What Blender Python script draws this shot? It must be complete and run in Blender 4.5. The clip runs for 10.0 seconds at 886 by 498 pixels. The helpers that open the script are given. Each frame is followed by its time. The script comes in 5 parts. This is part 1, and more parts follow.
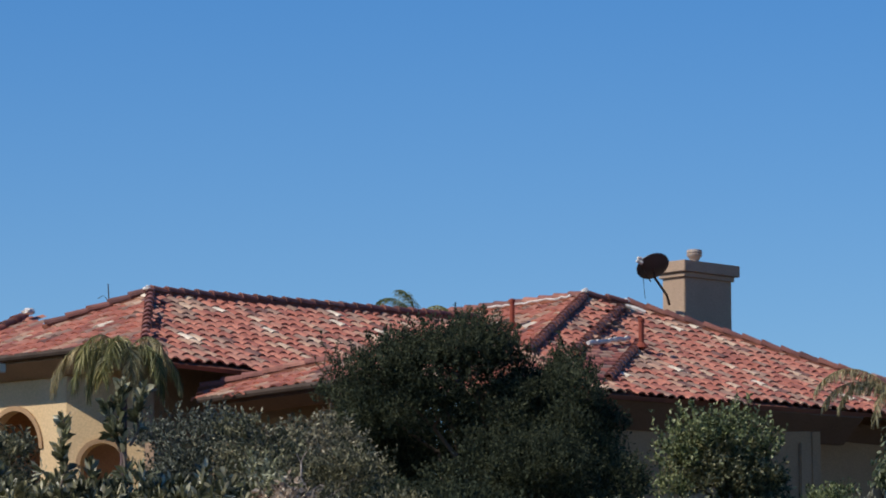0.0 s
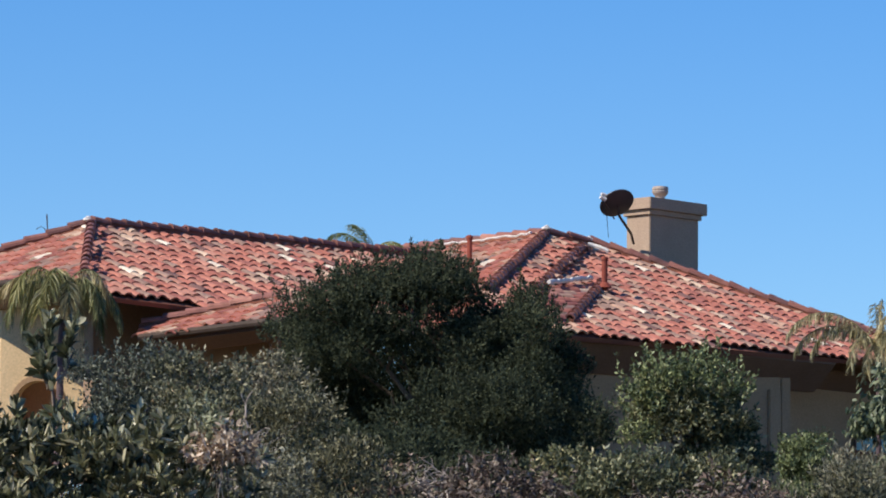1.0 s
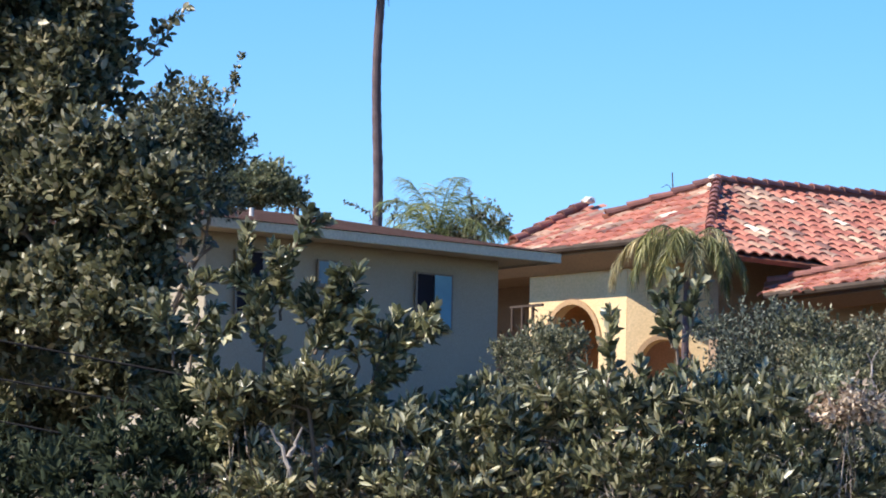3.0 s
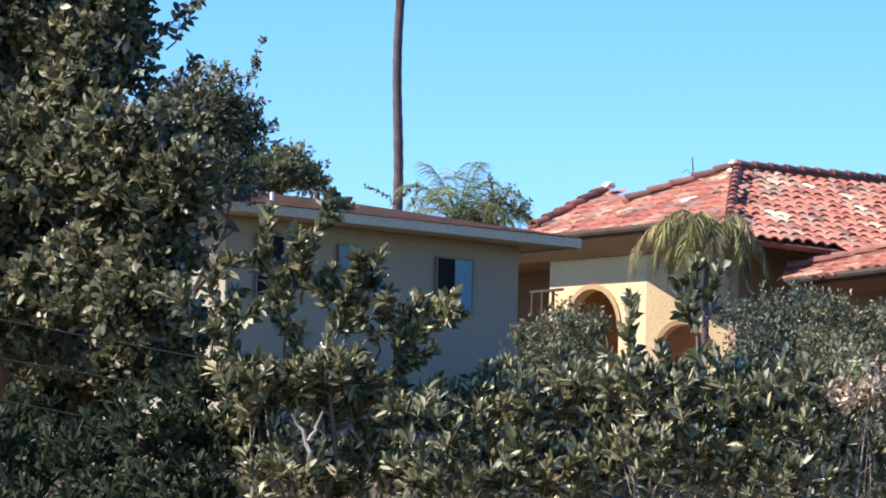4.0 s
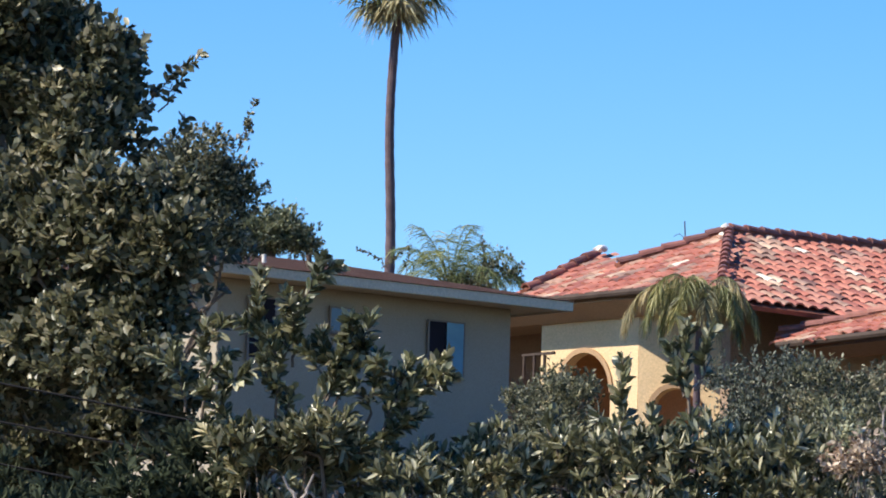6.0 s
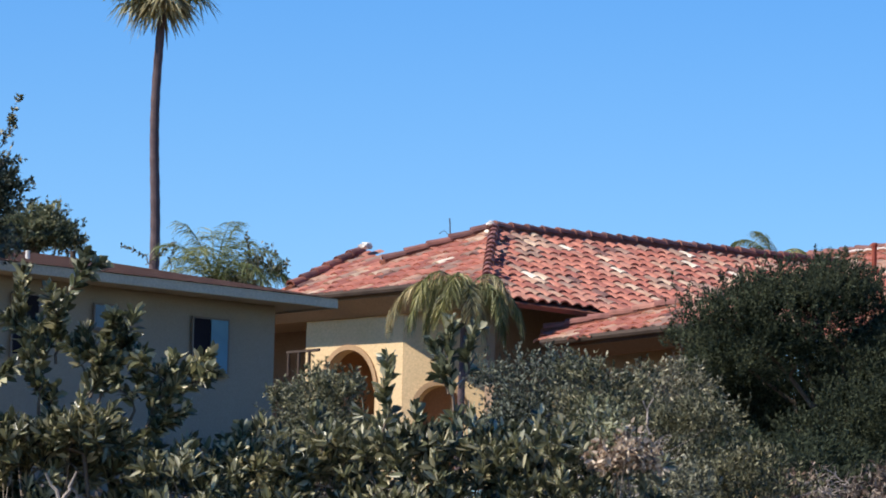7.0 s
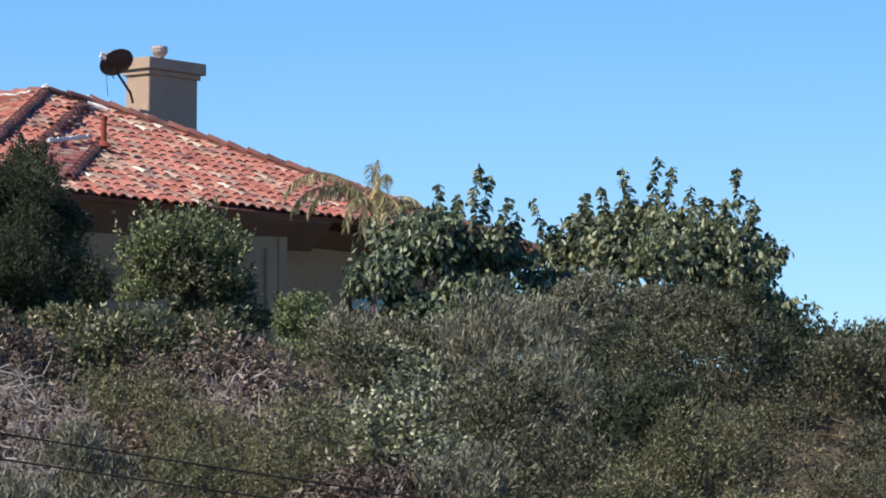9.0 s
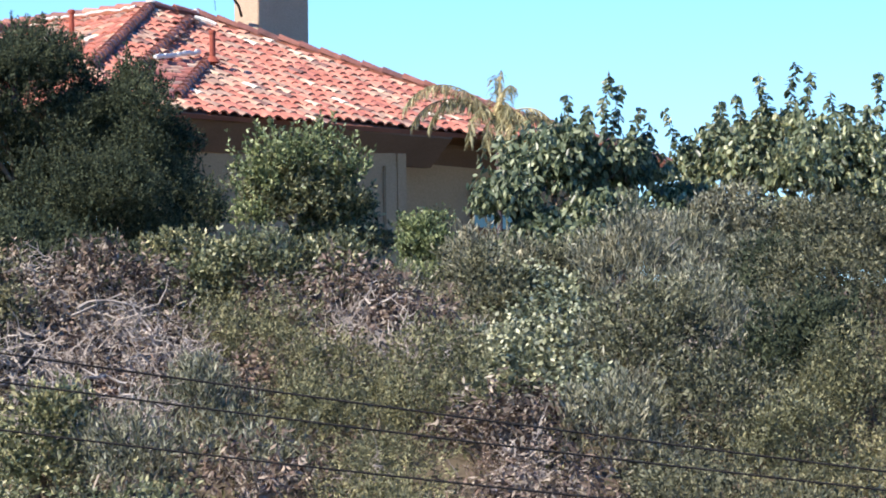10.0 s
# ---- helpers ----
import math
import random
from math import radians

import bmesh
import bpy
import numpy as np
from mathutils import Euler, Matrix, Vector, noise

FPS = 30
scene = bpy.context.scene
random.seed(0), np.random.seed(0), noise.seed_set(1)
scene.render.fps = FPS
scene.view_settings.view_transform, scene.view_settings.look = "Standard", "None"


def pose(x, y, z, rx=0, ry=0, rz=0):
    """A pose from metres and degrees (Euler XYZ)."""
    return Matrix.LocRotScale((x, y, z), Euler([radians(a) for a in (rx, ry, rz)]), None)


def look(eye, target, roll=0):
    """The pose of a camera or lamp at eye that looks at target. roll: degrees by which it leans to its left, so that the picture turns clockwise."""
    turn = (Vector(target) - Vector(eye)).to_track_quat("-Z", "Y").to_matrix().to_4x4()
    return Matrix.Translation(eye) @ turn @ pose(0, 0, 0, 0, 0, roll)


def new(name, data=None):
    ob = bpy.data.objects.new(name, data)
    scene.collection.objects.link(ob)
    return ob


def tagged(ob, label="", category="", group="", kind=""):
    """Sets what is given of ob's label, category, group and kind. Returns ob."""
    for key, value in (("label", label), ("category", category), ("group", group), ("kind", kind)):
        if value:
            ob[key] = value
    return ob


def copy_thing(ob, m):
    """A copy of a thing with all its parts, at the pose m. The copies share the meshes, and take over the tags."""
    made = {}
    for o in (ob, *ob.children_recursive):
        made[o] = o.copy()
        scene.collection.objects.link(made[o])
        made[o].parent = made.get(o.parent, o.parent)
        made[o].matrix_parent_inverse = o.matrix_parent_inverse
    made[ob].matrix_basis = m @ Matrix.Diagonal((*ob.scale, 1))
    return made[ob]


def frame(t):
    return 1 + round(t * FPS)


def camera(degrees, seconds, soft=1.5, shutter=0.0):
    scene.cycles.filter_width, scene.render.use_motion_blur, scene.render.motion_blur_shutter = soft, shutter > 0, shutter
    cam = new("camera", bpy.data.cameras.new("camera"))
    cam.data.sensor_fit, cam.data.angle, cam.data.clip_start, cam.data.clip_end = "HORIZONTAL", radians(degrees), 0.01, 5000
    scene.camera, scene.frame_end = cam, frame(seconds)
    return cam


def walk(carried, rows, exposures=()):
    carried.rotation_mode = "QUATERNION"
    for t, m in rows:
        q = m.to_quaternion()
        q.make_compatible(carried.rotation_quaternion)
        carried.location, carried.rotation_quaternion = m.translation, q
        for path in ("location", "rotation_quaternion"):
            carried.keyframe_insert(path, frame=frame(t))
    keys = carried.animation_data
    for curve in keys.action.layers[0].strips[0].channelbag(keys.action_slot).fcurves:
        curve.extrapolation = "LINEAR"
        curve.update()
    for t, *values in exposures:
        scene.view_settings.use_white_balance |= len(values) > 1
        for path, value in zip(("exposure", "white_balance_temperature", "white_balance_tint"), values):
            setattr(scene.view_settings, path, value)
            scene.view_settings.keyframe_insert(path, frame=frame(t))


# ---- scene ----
cam = camera(9.0, 10.0, soft=1.9)
# seconds, yaw to the right, upward tilt, lean (degrees), metres forward
PATH = [
    (0, 0.736, 7.160, -0.121, -4.86),
    (0.5, 1.228, 6.942, 0.138, 0.06),
    (1, 1.236, 6.583, 0.520, -0.04),
    (1.2, 0.935, 6.528, 0.637, -0.00),
    (1.3, 0.284, 6.404, 0.695, 0.01),
    (1.4, -0.720, 6.407, 0.754, 0.04),
    (1.5, -1.640, 6.398, 0.812, 0.17),
    (2, -3.577, 6.152, 0.850, 0.66),
    (2.5, -4.531, 6.066, 1.052, 0.67),
    (2.7, -4.990, 6.100, 1.093, 0.51),
    (4, -5.363, 5.904, 1.379, 0.25),
    (4.5, -5.679, 6.013, 1.492, 0.14),
    (5, -5.609, 6.269, 1.550, -0.03),
    (5.2, -5.424, 6.334, 1.587, -0.01),
    (6.3, -5.193, 6.582, 1.547, 0.36),
    (6.5, -4.810, 6.581, 1.536, 0.28),
    (7, -2.896, 6.581, 1.432, 0.43),
    (7.5, 0.000, 6.400, 1.400, 0.00),
    (8, 1.606, 6.350, 1.194, -0.37),
    (8.5, 2.908, 6.152, 0.827, -0.60),
    (8.7, 3.619, 5.985, 0.646, -0.19),
    (8.9, 5.737, 5.674, 0.465, -0.71),
    (9, 6.346, 5.181, 0.358, -0.90),
    (9.2, 6.891, 4.801, 0.127, -0.19),
    (9.5, 6.148, 4.478, -0.220, -0.56),
    (10, 5.335, 4.326, -0.602, 3.62),
]

AHEAD = Vector((0, math.cos(radians(5)), math.sin(radians(5))))


def stand(yaw, tilt, lean, forward):
    """The camera's pose: a long lens, turned on the spot, that moves a little towards the hill."""
    eye = Vector((0, 0, 1.6)) + AHEAD * forward
    yaw, tilt = radians(yaw), radians(tilt)
    way = Vector((math.sin(yaw) * math.cos(tilt), math.cos(yaw) * math.cos(tilt), math.sin(tilt)))
    return look(eye, eye + way * 100, lean)


walk(cam, [(t, stand(*row)) for t, *row in PATH],
     exposures=[(0, -0.25), (0.5, -0.1), (1, 0.2), (1.5, 0.36), (2.5, 0.7), (4.5, 0.95), (5.2, 0.86), (6.5, 0.52), (7.5, 0.3), (8.5, 0.45), (9, 0.37), (9.5, 0.72), (10, 1.15)])

# ---- light ----
SUN_ELEVATION, SUN_AZIMUTH = 43, -114        # azimuth from +y, clockwise
world = bpy.data.worlds.new("world")
scene.world = world
world.use_nodes = True
wn, wl = world.node_tree.nodes, world.node_tree.links
sky = wn.new("ShaderNodeTexSky")
sky.sky_type, sky.sun_disc = "NISHITA", False
sky.sun_elevation, sky.sun_rotation = radians(SUN_ELEVATION), radians(SUN_AZIMUTH)
sky.altitude, sky.air_density, sky.dust_density, sky.ozone_density = 500, 1.0, 0.0, 4.0
deep = wn.new("ShaderNodeHueSaturation")
deep.inputs["Saturation"].default_value = 1.39
deep.inputs["Hue"].default_value = 0.512
wl.new(sky.outputs[0], deep.inputs["Color"])
wl.new(deep.outputs[0], wn["Background"].inputs[0])
wn["Background"].inputs[1].default_value = 0.125
lamp = bpy.data.lights.new("sun", "SUN")
lamp.energy, lamp.angle, lamp.color = 5.0, radians(0.5), (1.0, 0.93, 0.82)
sun = new("sun", lamp)
az, el = radians(SUN_AZIMUTH), radians(SUN_ELEVATION)
sun.matrix_world = look(Vector((math.sin(az) * math.cos(el), math.cos(az) * math.cos(el), math.sin(el))) * 200, (0, 0, 0))

# ---- materials ----
def material(name):
    m = bpy.data.materials.new(name)
    m.use_nodes = True
    return m, m.node_tree.nodes, m.node_tree.links, m.node_tree.nodes["Principled BSDF"]


def ramp(nodes, stops):
    r = nodes.new("ShaderNodeValToRGB")
    while len(r.color_ramp.elements) < len(stops):
        r.color_ramp.elements.new(0.5)
    for e, (p, c) in zip(r.color_ramp.elements, stops):
        e.position, e.color = p, (*c, 1)
    return r


def mixed(nodes, links, kind, fac, a, b):
    m = nodes.new("ShaderNodeMix")
    m.data_type, m.blend_type = "RGBA", kind
    for value, slot in ((fac, 0), (a, 6), (b, 7)):
        if hasattr(value, "links"):
            links.new(value, m.inputs[slot])
        else:
            m.inputs[slot].default_value = value
    return m.outputs[2]


def noisy(nodes, links, scale, detail=4.0, kind="Object"):
    co = nodes.new("ShaderNodeTexCoord")
    n = nodes.new("ShaderNodeTexNoise")
    n.inputs["Scale"].default_value, n.inputs["Detail"].default_value = scale, detail
    links.new(co.outputs[kind], n.inputs["Vector"])
    return n.outputs["Fac"]


def bumped(nodes, links, shader, height, strength, distance):
    b = nodes.new("ShaderNodeBump")
    b.inputs["Strength"].default_value, b.inputs["Distance"].default_value = strength, distance
    links.new(height, b.inputs["Height"])
    links.new(b.outputs[0], shader.inputs["Normal"])


def plain(name, low, high, rough=0.8, scale=1.2, fine=40.0, relief=0.01, metal=0.0):
    """A surface whose colour drifts between two tones at a large and a fine scale."""
    m, n, l, s = material(name)
    big, small = noisy(n, l, scale, 5), noisy(n, l, fine, 3)
    r = ramp(n, [(0.3, low), (0.7, high)])
    l.new(big, r.inputs[0])
    dark = ramp(n, [(0.25, (0.8, 0.8, 0.8)), (0.75, (1.1, 1.1, 1.1))])
    l.new(small, dark.inputs[0])
    l.new(mixed(n, l, "MULTIPLY", 1.0, r.outputs[0], dark.outputs[0]), s.inputs["Base Color"])
    s.inputs["Roughness"].default_value, s.inputs["Metallic"].default_value = rough, metal
    s.inputs["Specular IOR Level"].default_value = 0.5 if rough < 0.7 else 0.15
    bumped(n, l, s, small, 0.5, relief)
    return m


def leafy(name, dark, mid, light, rough=0.45, through_leaf=0.25, shine=0.32):
    """Leaves: every leaf has its own tone, whole twigs drift, and some light passes through."""
    m, n, l, s = material(name)
    geo = n.new("ShaderNodeNewGeometry")
    r = ramp(n, [(0.08, [0.6 * q for q in dark]), (0.62, mid), (0.97, [1.12 * q for q in light])])
    l.new(geo.outputs["Random Per Island"], r.inputs[0])
    patch = ramp(n, [(0.3, (0.58, 0.62, 0.58)), (0.7, (1.25, 1.18, 1.02))])
    l.new(noisy(n, l, 1.6, 3), patch.inputs[0])
    colour = mixed(n, l, "MULTIPLY", 1.0, r.outputs[0], patch.outputs[0])
    each = ramp(n, [(0.0, (0.84, 0.88, 0.87)), (0.5, (1.0, 1.0, 1.0)), (1.0, (1.20, 1.14, 1.08))])
    l.new(n.new("ShaderNodeObjectInfo").outputs["Random"], each.inputs[0])
    colour = mixed(n, l, "MULTIPLY", 1.0, colour, each.outputs[0])
    l.new(colour, s.inputs["Base Color"])
    s.inputs["Roughness"].default_value = rough
    s.inputs["Specular IOR Level"].default_value = shine
    t = n.new("ShaderNodeBsdfTranslucent")
    l.new(colour, t.inputs[0])
    add = n.new("ShaderNodeMixShader")
    add.inputs[0].default_value = through_leaf
    l.new(s.outputs[0], add.inputs[1])
    l.new(t.outputs[0], add.inputs[2])
    l.new(add.outputs[0], n["Material Output"].inputs[0])
    return m


TILE_TONES = [(0.0, (0.17, 0.085, 0.07)), (0.05, (0.32, 0.112, 0.082)), (0.19, (0.41, 0.142, 0.096)), (0.44, (0.48, 0.185, 0.126)),
              (0.64, (0.45, 0.205, 0.145)), (0.76, (0.32, 0.20, 0.15)), (0.86, (0.48, 0.29, 0.20)), (0.945, (0.58, 0.42, 0.30)), (0.982, (0.76, 0.66, 0.52))]
CAP_TONES = [(0.0, (0.17, 0.075, 0.065)), (0.3, (0.24, 0.095, 0.075)), (0.7, (0.31, 0.125, 0.09)), (0.93, (0.40, 0.18, 0.13))]


def tile_material(name, source, tones):
    """Fired clay, each tile of its own batch: most red, some buff, a few pale, with soot and lichen."""
    m, n, l, s = material(name)
    r = ramp(n, tones)
    r.color_ramp.interpolation = "CONSTANT"
    if source == "object":
        l.new(n.new("ShaderNodeObjectInfo").outputs["Random"], r.inputs[0])
    else:
        l.new(n.new("ShaderNodeNewGeometry").outputs["Random Per Island"], r.inputs[0])
    geo = n.new("ShaderNodeNewGeometry")
    g = n.new("ShaderNodeTexNoise")
    g.inputs["Scale"].default_value, g.inputs["Detail"].default_value = 5.0, 6.0
    l.new(geo.outputs["Position"], g.inputs["Vector"])
    wear = ramp(n, [(0.32, (0.7, 0.66, 0.63)), (0.62, (1.1, 1.08, 1.05))])
    l.new(g.outputs["Fac"], wear.inputs[0])
    l.new(mixed(n, l, "MULTIPLY", 1.0, r.outputs[0], wear.outputs[0]), s.inputs["Base Color"])
    s.inputs["Roughness"].default_value = 0.75
    bumped(n, l, s, g.outputs["Fac"], 0.4, 0.01)
    return m


TILE = tile_material("clay_tile", "object", TILE_TONES)
TILE_JOINED = tile_material("clay_tile_rest", "island", TILE_TONES)
CAP = tile_material("dark_ridge_clay", "object", CAP_TONES)
UNDERLAY = plain("roof_underlay", (0.16, 0.06, 0.04), (0.26, 0.10, 0.06), 0.9)
STUCCO = plain("tan_stucco", (0.39, 0.25, 0.14), (0.45, 0.29, 0.165), 0.9, 0.8, 30, 0.015)
# darker copy of the tan stucco, with the shade under the eaves in its colour
STUCCO_DARK = plain("tan_stucco_shade_tone", (0.27, 0.19, 0.13), (0.33, 0.23, 0.16), 0.9, 0.8, 30, 0.015)
CREAM = plain("cream_stucco", (0.66, 0.47, 0.26), (0.71, 0.52, 0.30), 0.9, 0.8, 30, 0.012)
GREY_WALL = plain("beige_painted_stucco", (0.365, 0.31, 0.235), (0.41, 0.35, 0.265), 0.9, 0.6, 60, 0.01)
FASCIA = plain("painted_fascia", (0.62, 0.51, 0.37), (0.68, 0.57, 0.42), 0.75, 2.0, 30, 0.004)
SHINGLE = plain("brown_roofing", (0.12, 0.07, 0.055), (0.165, 0.095, 0.075), 1.0, 3.0, 60, 0.01)
# brown of the cornices, also painted shade on the wall beside the bay
COVE_AND_SHADE = plain("brown_cove_and_shade_plaster", (0.17, 0.105, 0.07), (0.21, 0.13, 0.09), 0.9, 0.8, 30, 0.012)
BROWN_WOOD = plain("brown_painted_wood", (0.16, 0.08, 0.05), (0.22, 0.11, 0.07), 0.7, 2.0, 30, 0.004)
METAL_DARK = plain("dark_gutter_metal", (0.06, 0.042, 0.032), (0.09, 0.064, 0.05), 0.75, 3.0, 50, 0.002)
PIPE_RED = plain("rusty_red_pipe", (0.22, 0.05, 0.035), (0.30, 0.08, 0.05), 0.7, 6.0, 50, 0.003)
DISH_BLACK = plain("dark_grey_dish", (0.025, 0.022, 0.028), (0.04, 0.036, 0.042), 0.5, 3.0, 60, 0.001)
MORTAR = plain("pale_mortar", (0.62, 0.58, 0.52), (0.75, 0.70, 0.64), 0.9, 6.0, 50, 0.006)
BARK = plain("grey_brown_bark", (0.12, 0.09, 0.065), (0.22, 0.17, 0.13), 0.95, 3.0, 40, 0.02)
DEAD = plain("dry_twigs", (0.20, 0.16, 0.135), (0.50, 0.43, 0.37), 0.95, 3.0, 40, 0.01)
PALM_BARK = plain("palm_bark", (0.11, 0.078, 0.08), (0.17, 0.12, 0.12), 0.95, 5.0, 40, 0.02)
SOIL = plain("dry_hill_soil", (0.07, 0.055, 0.035), (0.13, 0.10, 0.065), 1.0, 0.3, 5, 0.05)
WIRE = plain("dark_grey_cable", (0.018, 0.016, 0.016), (0.028, 0.025, 0.024), 0.8, 3.0, 40, 0.001)

# the oak's dark leaf, also used where foliage colour stands in for shade
LEAF_OAK_SHADE = leafy("oak_and_shade_leaves", (0.050, 0.064, 0.044), (0.080, 0.100, 0.068), (0.108, 0.126, 0.086), 0.85, 0.4, 0.1)
LEAF_TREE = leafy("broad_olive_leaves", (0.094, 0.099, 0.058), (0.208, 0.202, 0.124), (0.48, 0.42, 0.31), 0.36, 0.36, 0.4)
LEAF_SHRUB = leafy("grey_green_leaves", (0.080, 0.090, 0.056), (0.160, 0.164, 0.104), (0.40, 0.365, 0.25), 0.4)
LEAF_LIGHT = leafy("fresh_green_leaves", (0.095, 0.125, 0.060), (0.21, 0.25, 0.12), (0.46, 0.49, 0.27), 0.42)
LEAF_SAGE = leafy("sage_leaves", (0.120, 0.122, 0.086), (0.235, 0.232, 0.170), (0.47, 0.44, 0.35), 0.6)
LEAF_DARK = leafy("dark_glossy_leaves", (0.088, 0.118, 0.076), (0.185, 0.228, 0.145), (0.42, 0.44, 0.30), 0.35, 0.35)
LEAF_DRY = leafy("dry_brown_leaves", (0.085, 0.057, 0.049), (0.19, 0.132, 0.115), (0.36, 0.3, 0.265), 0.7, 0.1)
LEAF_OLIVE = leafy("olive_scrub_leaves", (0.10, 0.102, 0.056), (0.205, 0.20, 0.112), (0.37, 0.345, 0.21), 0.55)
LEAF_PALM = leafy("palm_leaflets", (0.115, 0.13, 0.05), (0.24, 0.25, 0.11), (0.47, 0.44, 0.23), 0.45, 0.35)
LEAF_PALM_DRY = leafy("dry_palm_leaflets", (0.28, 0.245, 0.14), (0.47, 0.41, 0.245), (0.66, 0.61, 0.41), 0.6, 0.35)
CHIMNEY = plain("chimney_stucco", (0.41, 0.29, 0.205), (0.46, 0.33, 0.235), 0.9, 1.5, 40, 0.012)
# near-black pane that stands in for the unlit room behind the window
PANE_DARK = plain("dark_pane_for_unlit_room", (0.012, 0.01, 0.016), (0.02, 0.018, 0.026), 0.75, 1.0, 3, 0.0005)
GLASS_BLUE = plain("pale_blue_window_pane", (0.14, 0.30, 0.39), (0.17, 0.34, 0.43), 0.2, 1.0, 3, 0.0005)
GLASS_SKY = plain("blue_grey_glass", (0.06, 0.10, 0.16), (0.08, 0.13, 0.20), 0.06, 1.0, 3, 0.0005)
GLASS_TEAL = plain("teal_glass", (0.05, 0.16, 0.17), (0.07, 0.2, 0.21), 0.08, 1.0, 3, 0.0005)
LEAF_GREEN = leafy("mid_green_leaves", (0.095, 0.113, 0.067), (0.182, 0.203, 0.120), (0.413, 0.389, 0.246), 0.42)
LEAF_BLUE = leafy("dusty_blue_green_leaves", (0.070, 0.082, 0.066), (0.138, 0.153, 0.122), (0.38, 0.375, 0.315), 0.5)
LEAF_PALE = leafy("pale_green_leaves", (0.135, 0.155, 0.095), (0.275, 0.295, 0.195), (0.55, 0.55, 0.42), 0.5)
LEAF_HEDGE = leafy("leathery_leaves_some_pale", (0.088, 0.098, 0.056), (0.205, 0.212, 0.125), (0.60, 0.56, 0.41), 0.32, 0.25, 0.5)
INTERIOR = plain("ochre_inner_plaster", (0.50, 0.27, 0.14), (0.56, 0.32, 0.17), 0.9, 0.8, 30, 0.01)
WINDOW_FRAME = plain("brown_grey_window_frame", (0.20, 0.16, 0.13), (0.26, 0.21, 0.17), 0.6, 2.0, 30, 0.002)
LEAF_PALM_FRESH = leafy("fresh_palm_leaflets", (0.16, 0.20, 0.08), (0.29, 0.34, 0.16), (0.50, 0.52, 0.30), 0.45, 0.5)
LEAF_BLEACHED = leafy("bleached_dead_leaves", (0.30, 0.21, 0.17), (0.55, 0.43, 0.36), (0.76, 0.66, 0.57), 0.7, 0.2)
LEAF_SCRUB = leafy("dark_olive_scrub_leaves", (0.058, 0.064, 0.038), (0.135, 0.138, 0.086), (0.30, 0.29, 0.20), 0.6)
CLAY_POT = plain("weathered_chimney_pot", (0.36, 0.29, 0.24), (0.48, 0.40, 0.34), 0.9, 8.0, 50, 0.006)

# ---- making things ----
def link_mesh(name, verts, faces, mat, parent=None, label=""):
    me = bpy.data.meshes.new(name)
    me.from_pydata([tuple(p) for p in verts], [], [tuple(q) for q in faces])
    me.materials.append(mat)
    ob = new(name, me)
    if parent is not None:
        ob.parent = parent
    return tagged(ob, label)


def part(name, bm, mat, parent, label=""):
    me = bpy.data.meshes.new(name)
    bmesh.ops.recalc_face_normals(bm, faces=bm.faces[:])
    bm.to_mesh(me)
    bm.free()
    me.materials.append(mat)
    ob = new(name, me)
    ob.parent = parent
    return tagged(ob, label)


def thing(name, label, category, group="", kind="", at=(0, 0, 0)):
    ob = new(name)
    ob.location = at
    return tagged(ob, label, category, group, kind)


def local(parent, p):
    p = Vector(p)
    while parent is not None:
        p = p - parent.location
        parent = parent.parent
    return p


U = Vector((math.cos(radians(44)), math.sin(radians(44)), 0))       # along the house fronts, to the right and away
V = Vector((-U.y, U.x, 0))                                          # across them, to the left and away
UP = Vector((0, 0, 1))


def add_box(bm, origin, along, across, height, bevel=0.0):
    """A block from a corner and three edge vectors."""
    o, a, b, c = Vector(origin), Vector(along), Vector(across), Vector(height)
    vs = [bm.verts.new(o + a * i + b * j + c * k) for k in (0, 1) for j in (0, 1) for i in (0, 1)]
    fs = [bm.faces.new([vs[i] for i in q]) for q in ((0, 2, 3, 1), (4, 5, 7, 6), (0, 1, 5, 4), (1, 3, 7, 5), (3, 2, 6, 7), (2, 0, 4, 6))]
    if bevel:
        bmesh.ops.bevel(bm, geom=list({e for f in fs for e in f.edges}), offset=bevel, segments=2, affect="EDGES")


def box(name, origin, along, across, height, mat, parent, bevel=0.01, label=""):
    bm = bmesh.new()
    o = local(parent, origin) if parent else Vector(origin)
    add_box(bm, o, along, across, height, bevel)
    return part(name, bm, mat, parent, label)


def add_tube(bm, points, radii, sides=8, cap=True):
    """A tapered tube through points."""
    pts = [Vector(p) for p in points]
    rings = []
    for i, p in enumerate(pts):
        d = (pts[min(i + 1, len(pts) - 1)] - pts[max(i - 1, 0)]).normalized()
        a = d.orthogonal().normalized() if abs(d.z) > 0.95 else d.cross(UP).normalized()
        b = d.cross(a)
        r = radii[i] if hasattr(radii, "__len__") else radii
        rings.append([bm.verts.new(p + (a * math.cos(k * 2 * math.pi / sides) + b * math.sin(k * 2 * math.pi / sides)) * r) for k in range(sides)])
    for q, w in zip(rings, rings[1:]):
        for k in range(sides):
            bm.faces.new((q[k], q[(k + 1) % sides], w[(k + 1) % sides], w[k]))
    if cap:
        bm.faces.new(rings[0][::-1])
        bm.faces.new(rings[-1])


def add_prism(bm, poly, shift):
    low = [bm.verts.new(Vector(p)) for p in poly]
    top = [bm.verts.new(Vector(p) + Vector(shift)) for p in poly]
    bm.faces.new(low[::-1])
    bm.faces.new(top)
    for i in range(len(poly)):
        j = (i + 1) % len(poly)
        bm.faces.new((low[i], low[j], top[j], top[i]))


# ---- plants ----
def unit(a):
    return a / np.maximum(np.linalg.norm(a, axis=1, keepdims=True), 1e-9)


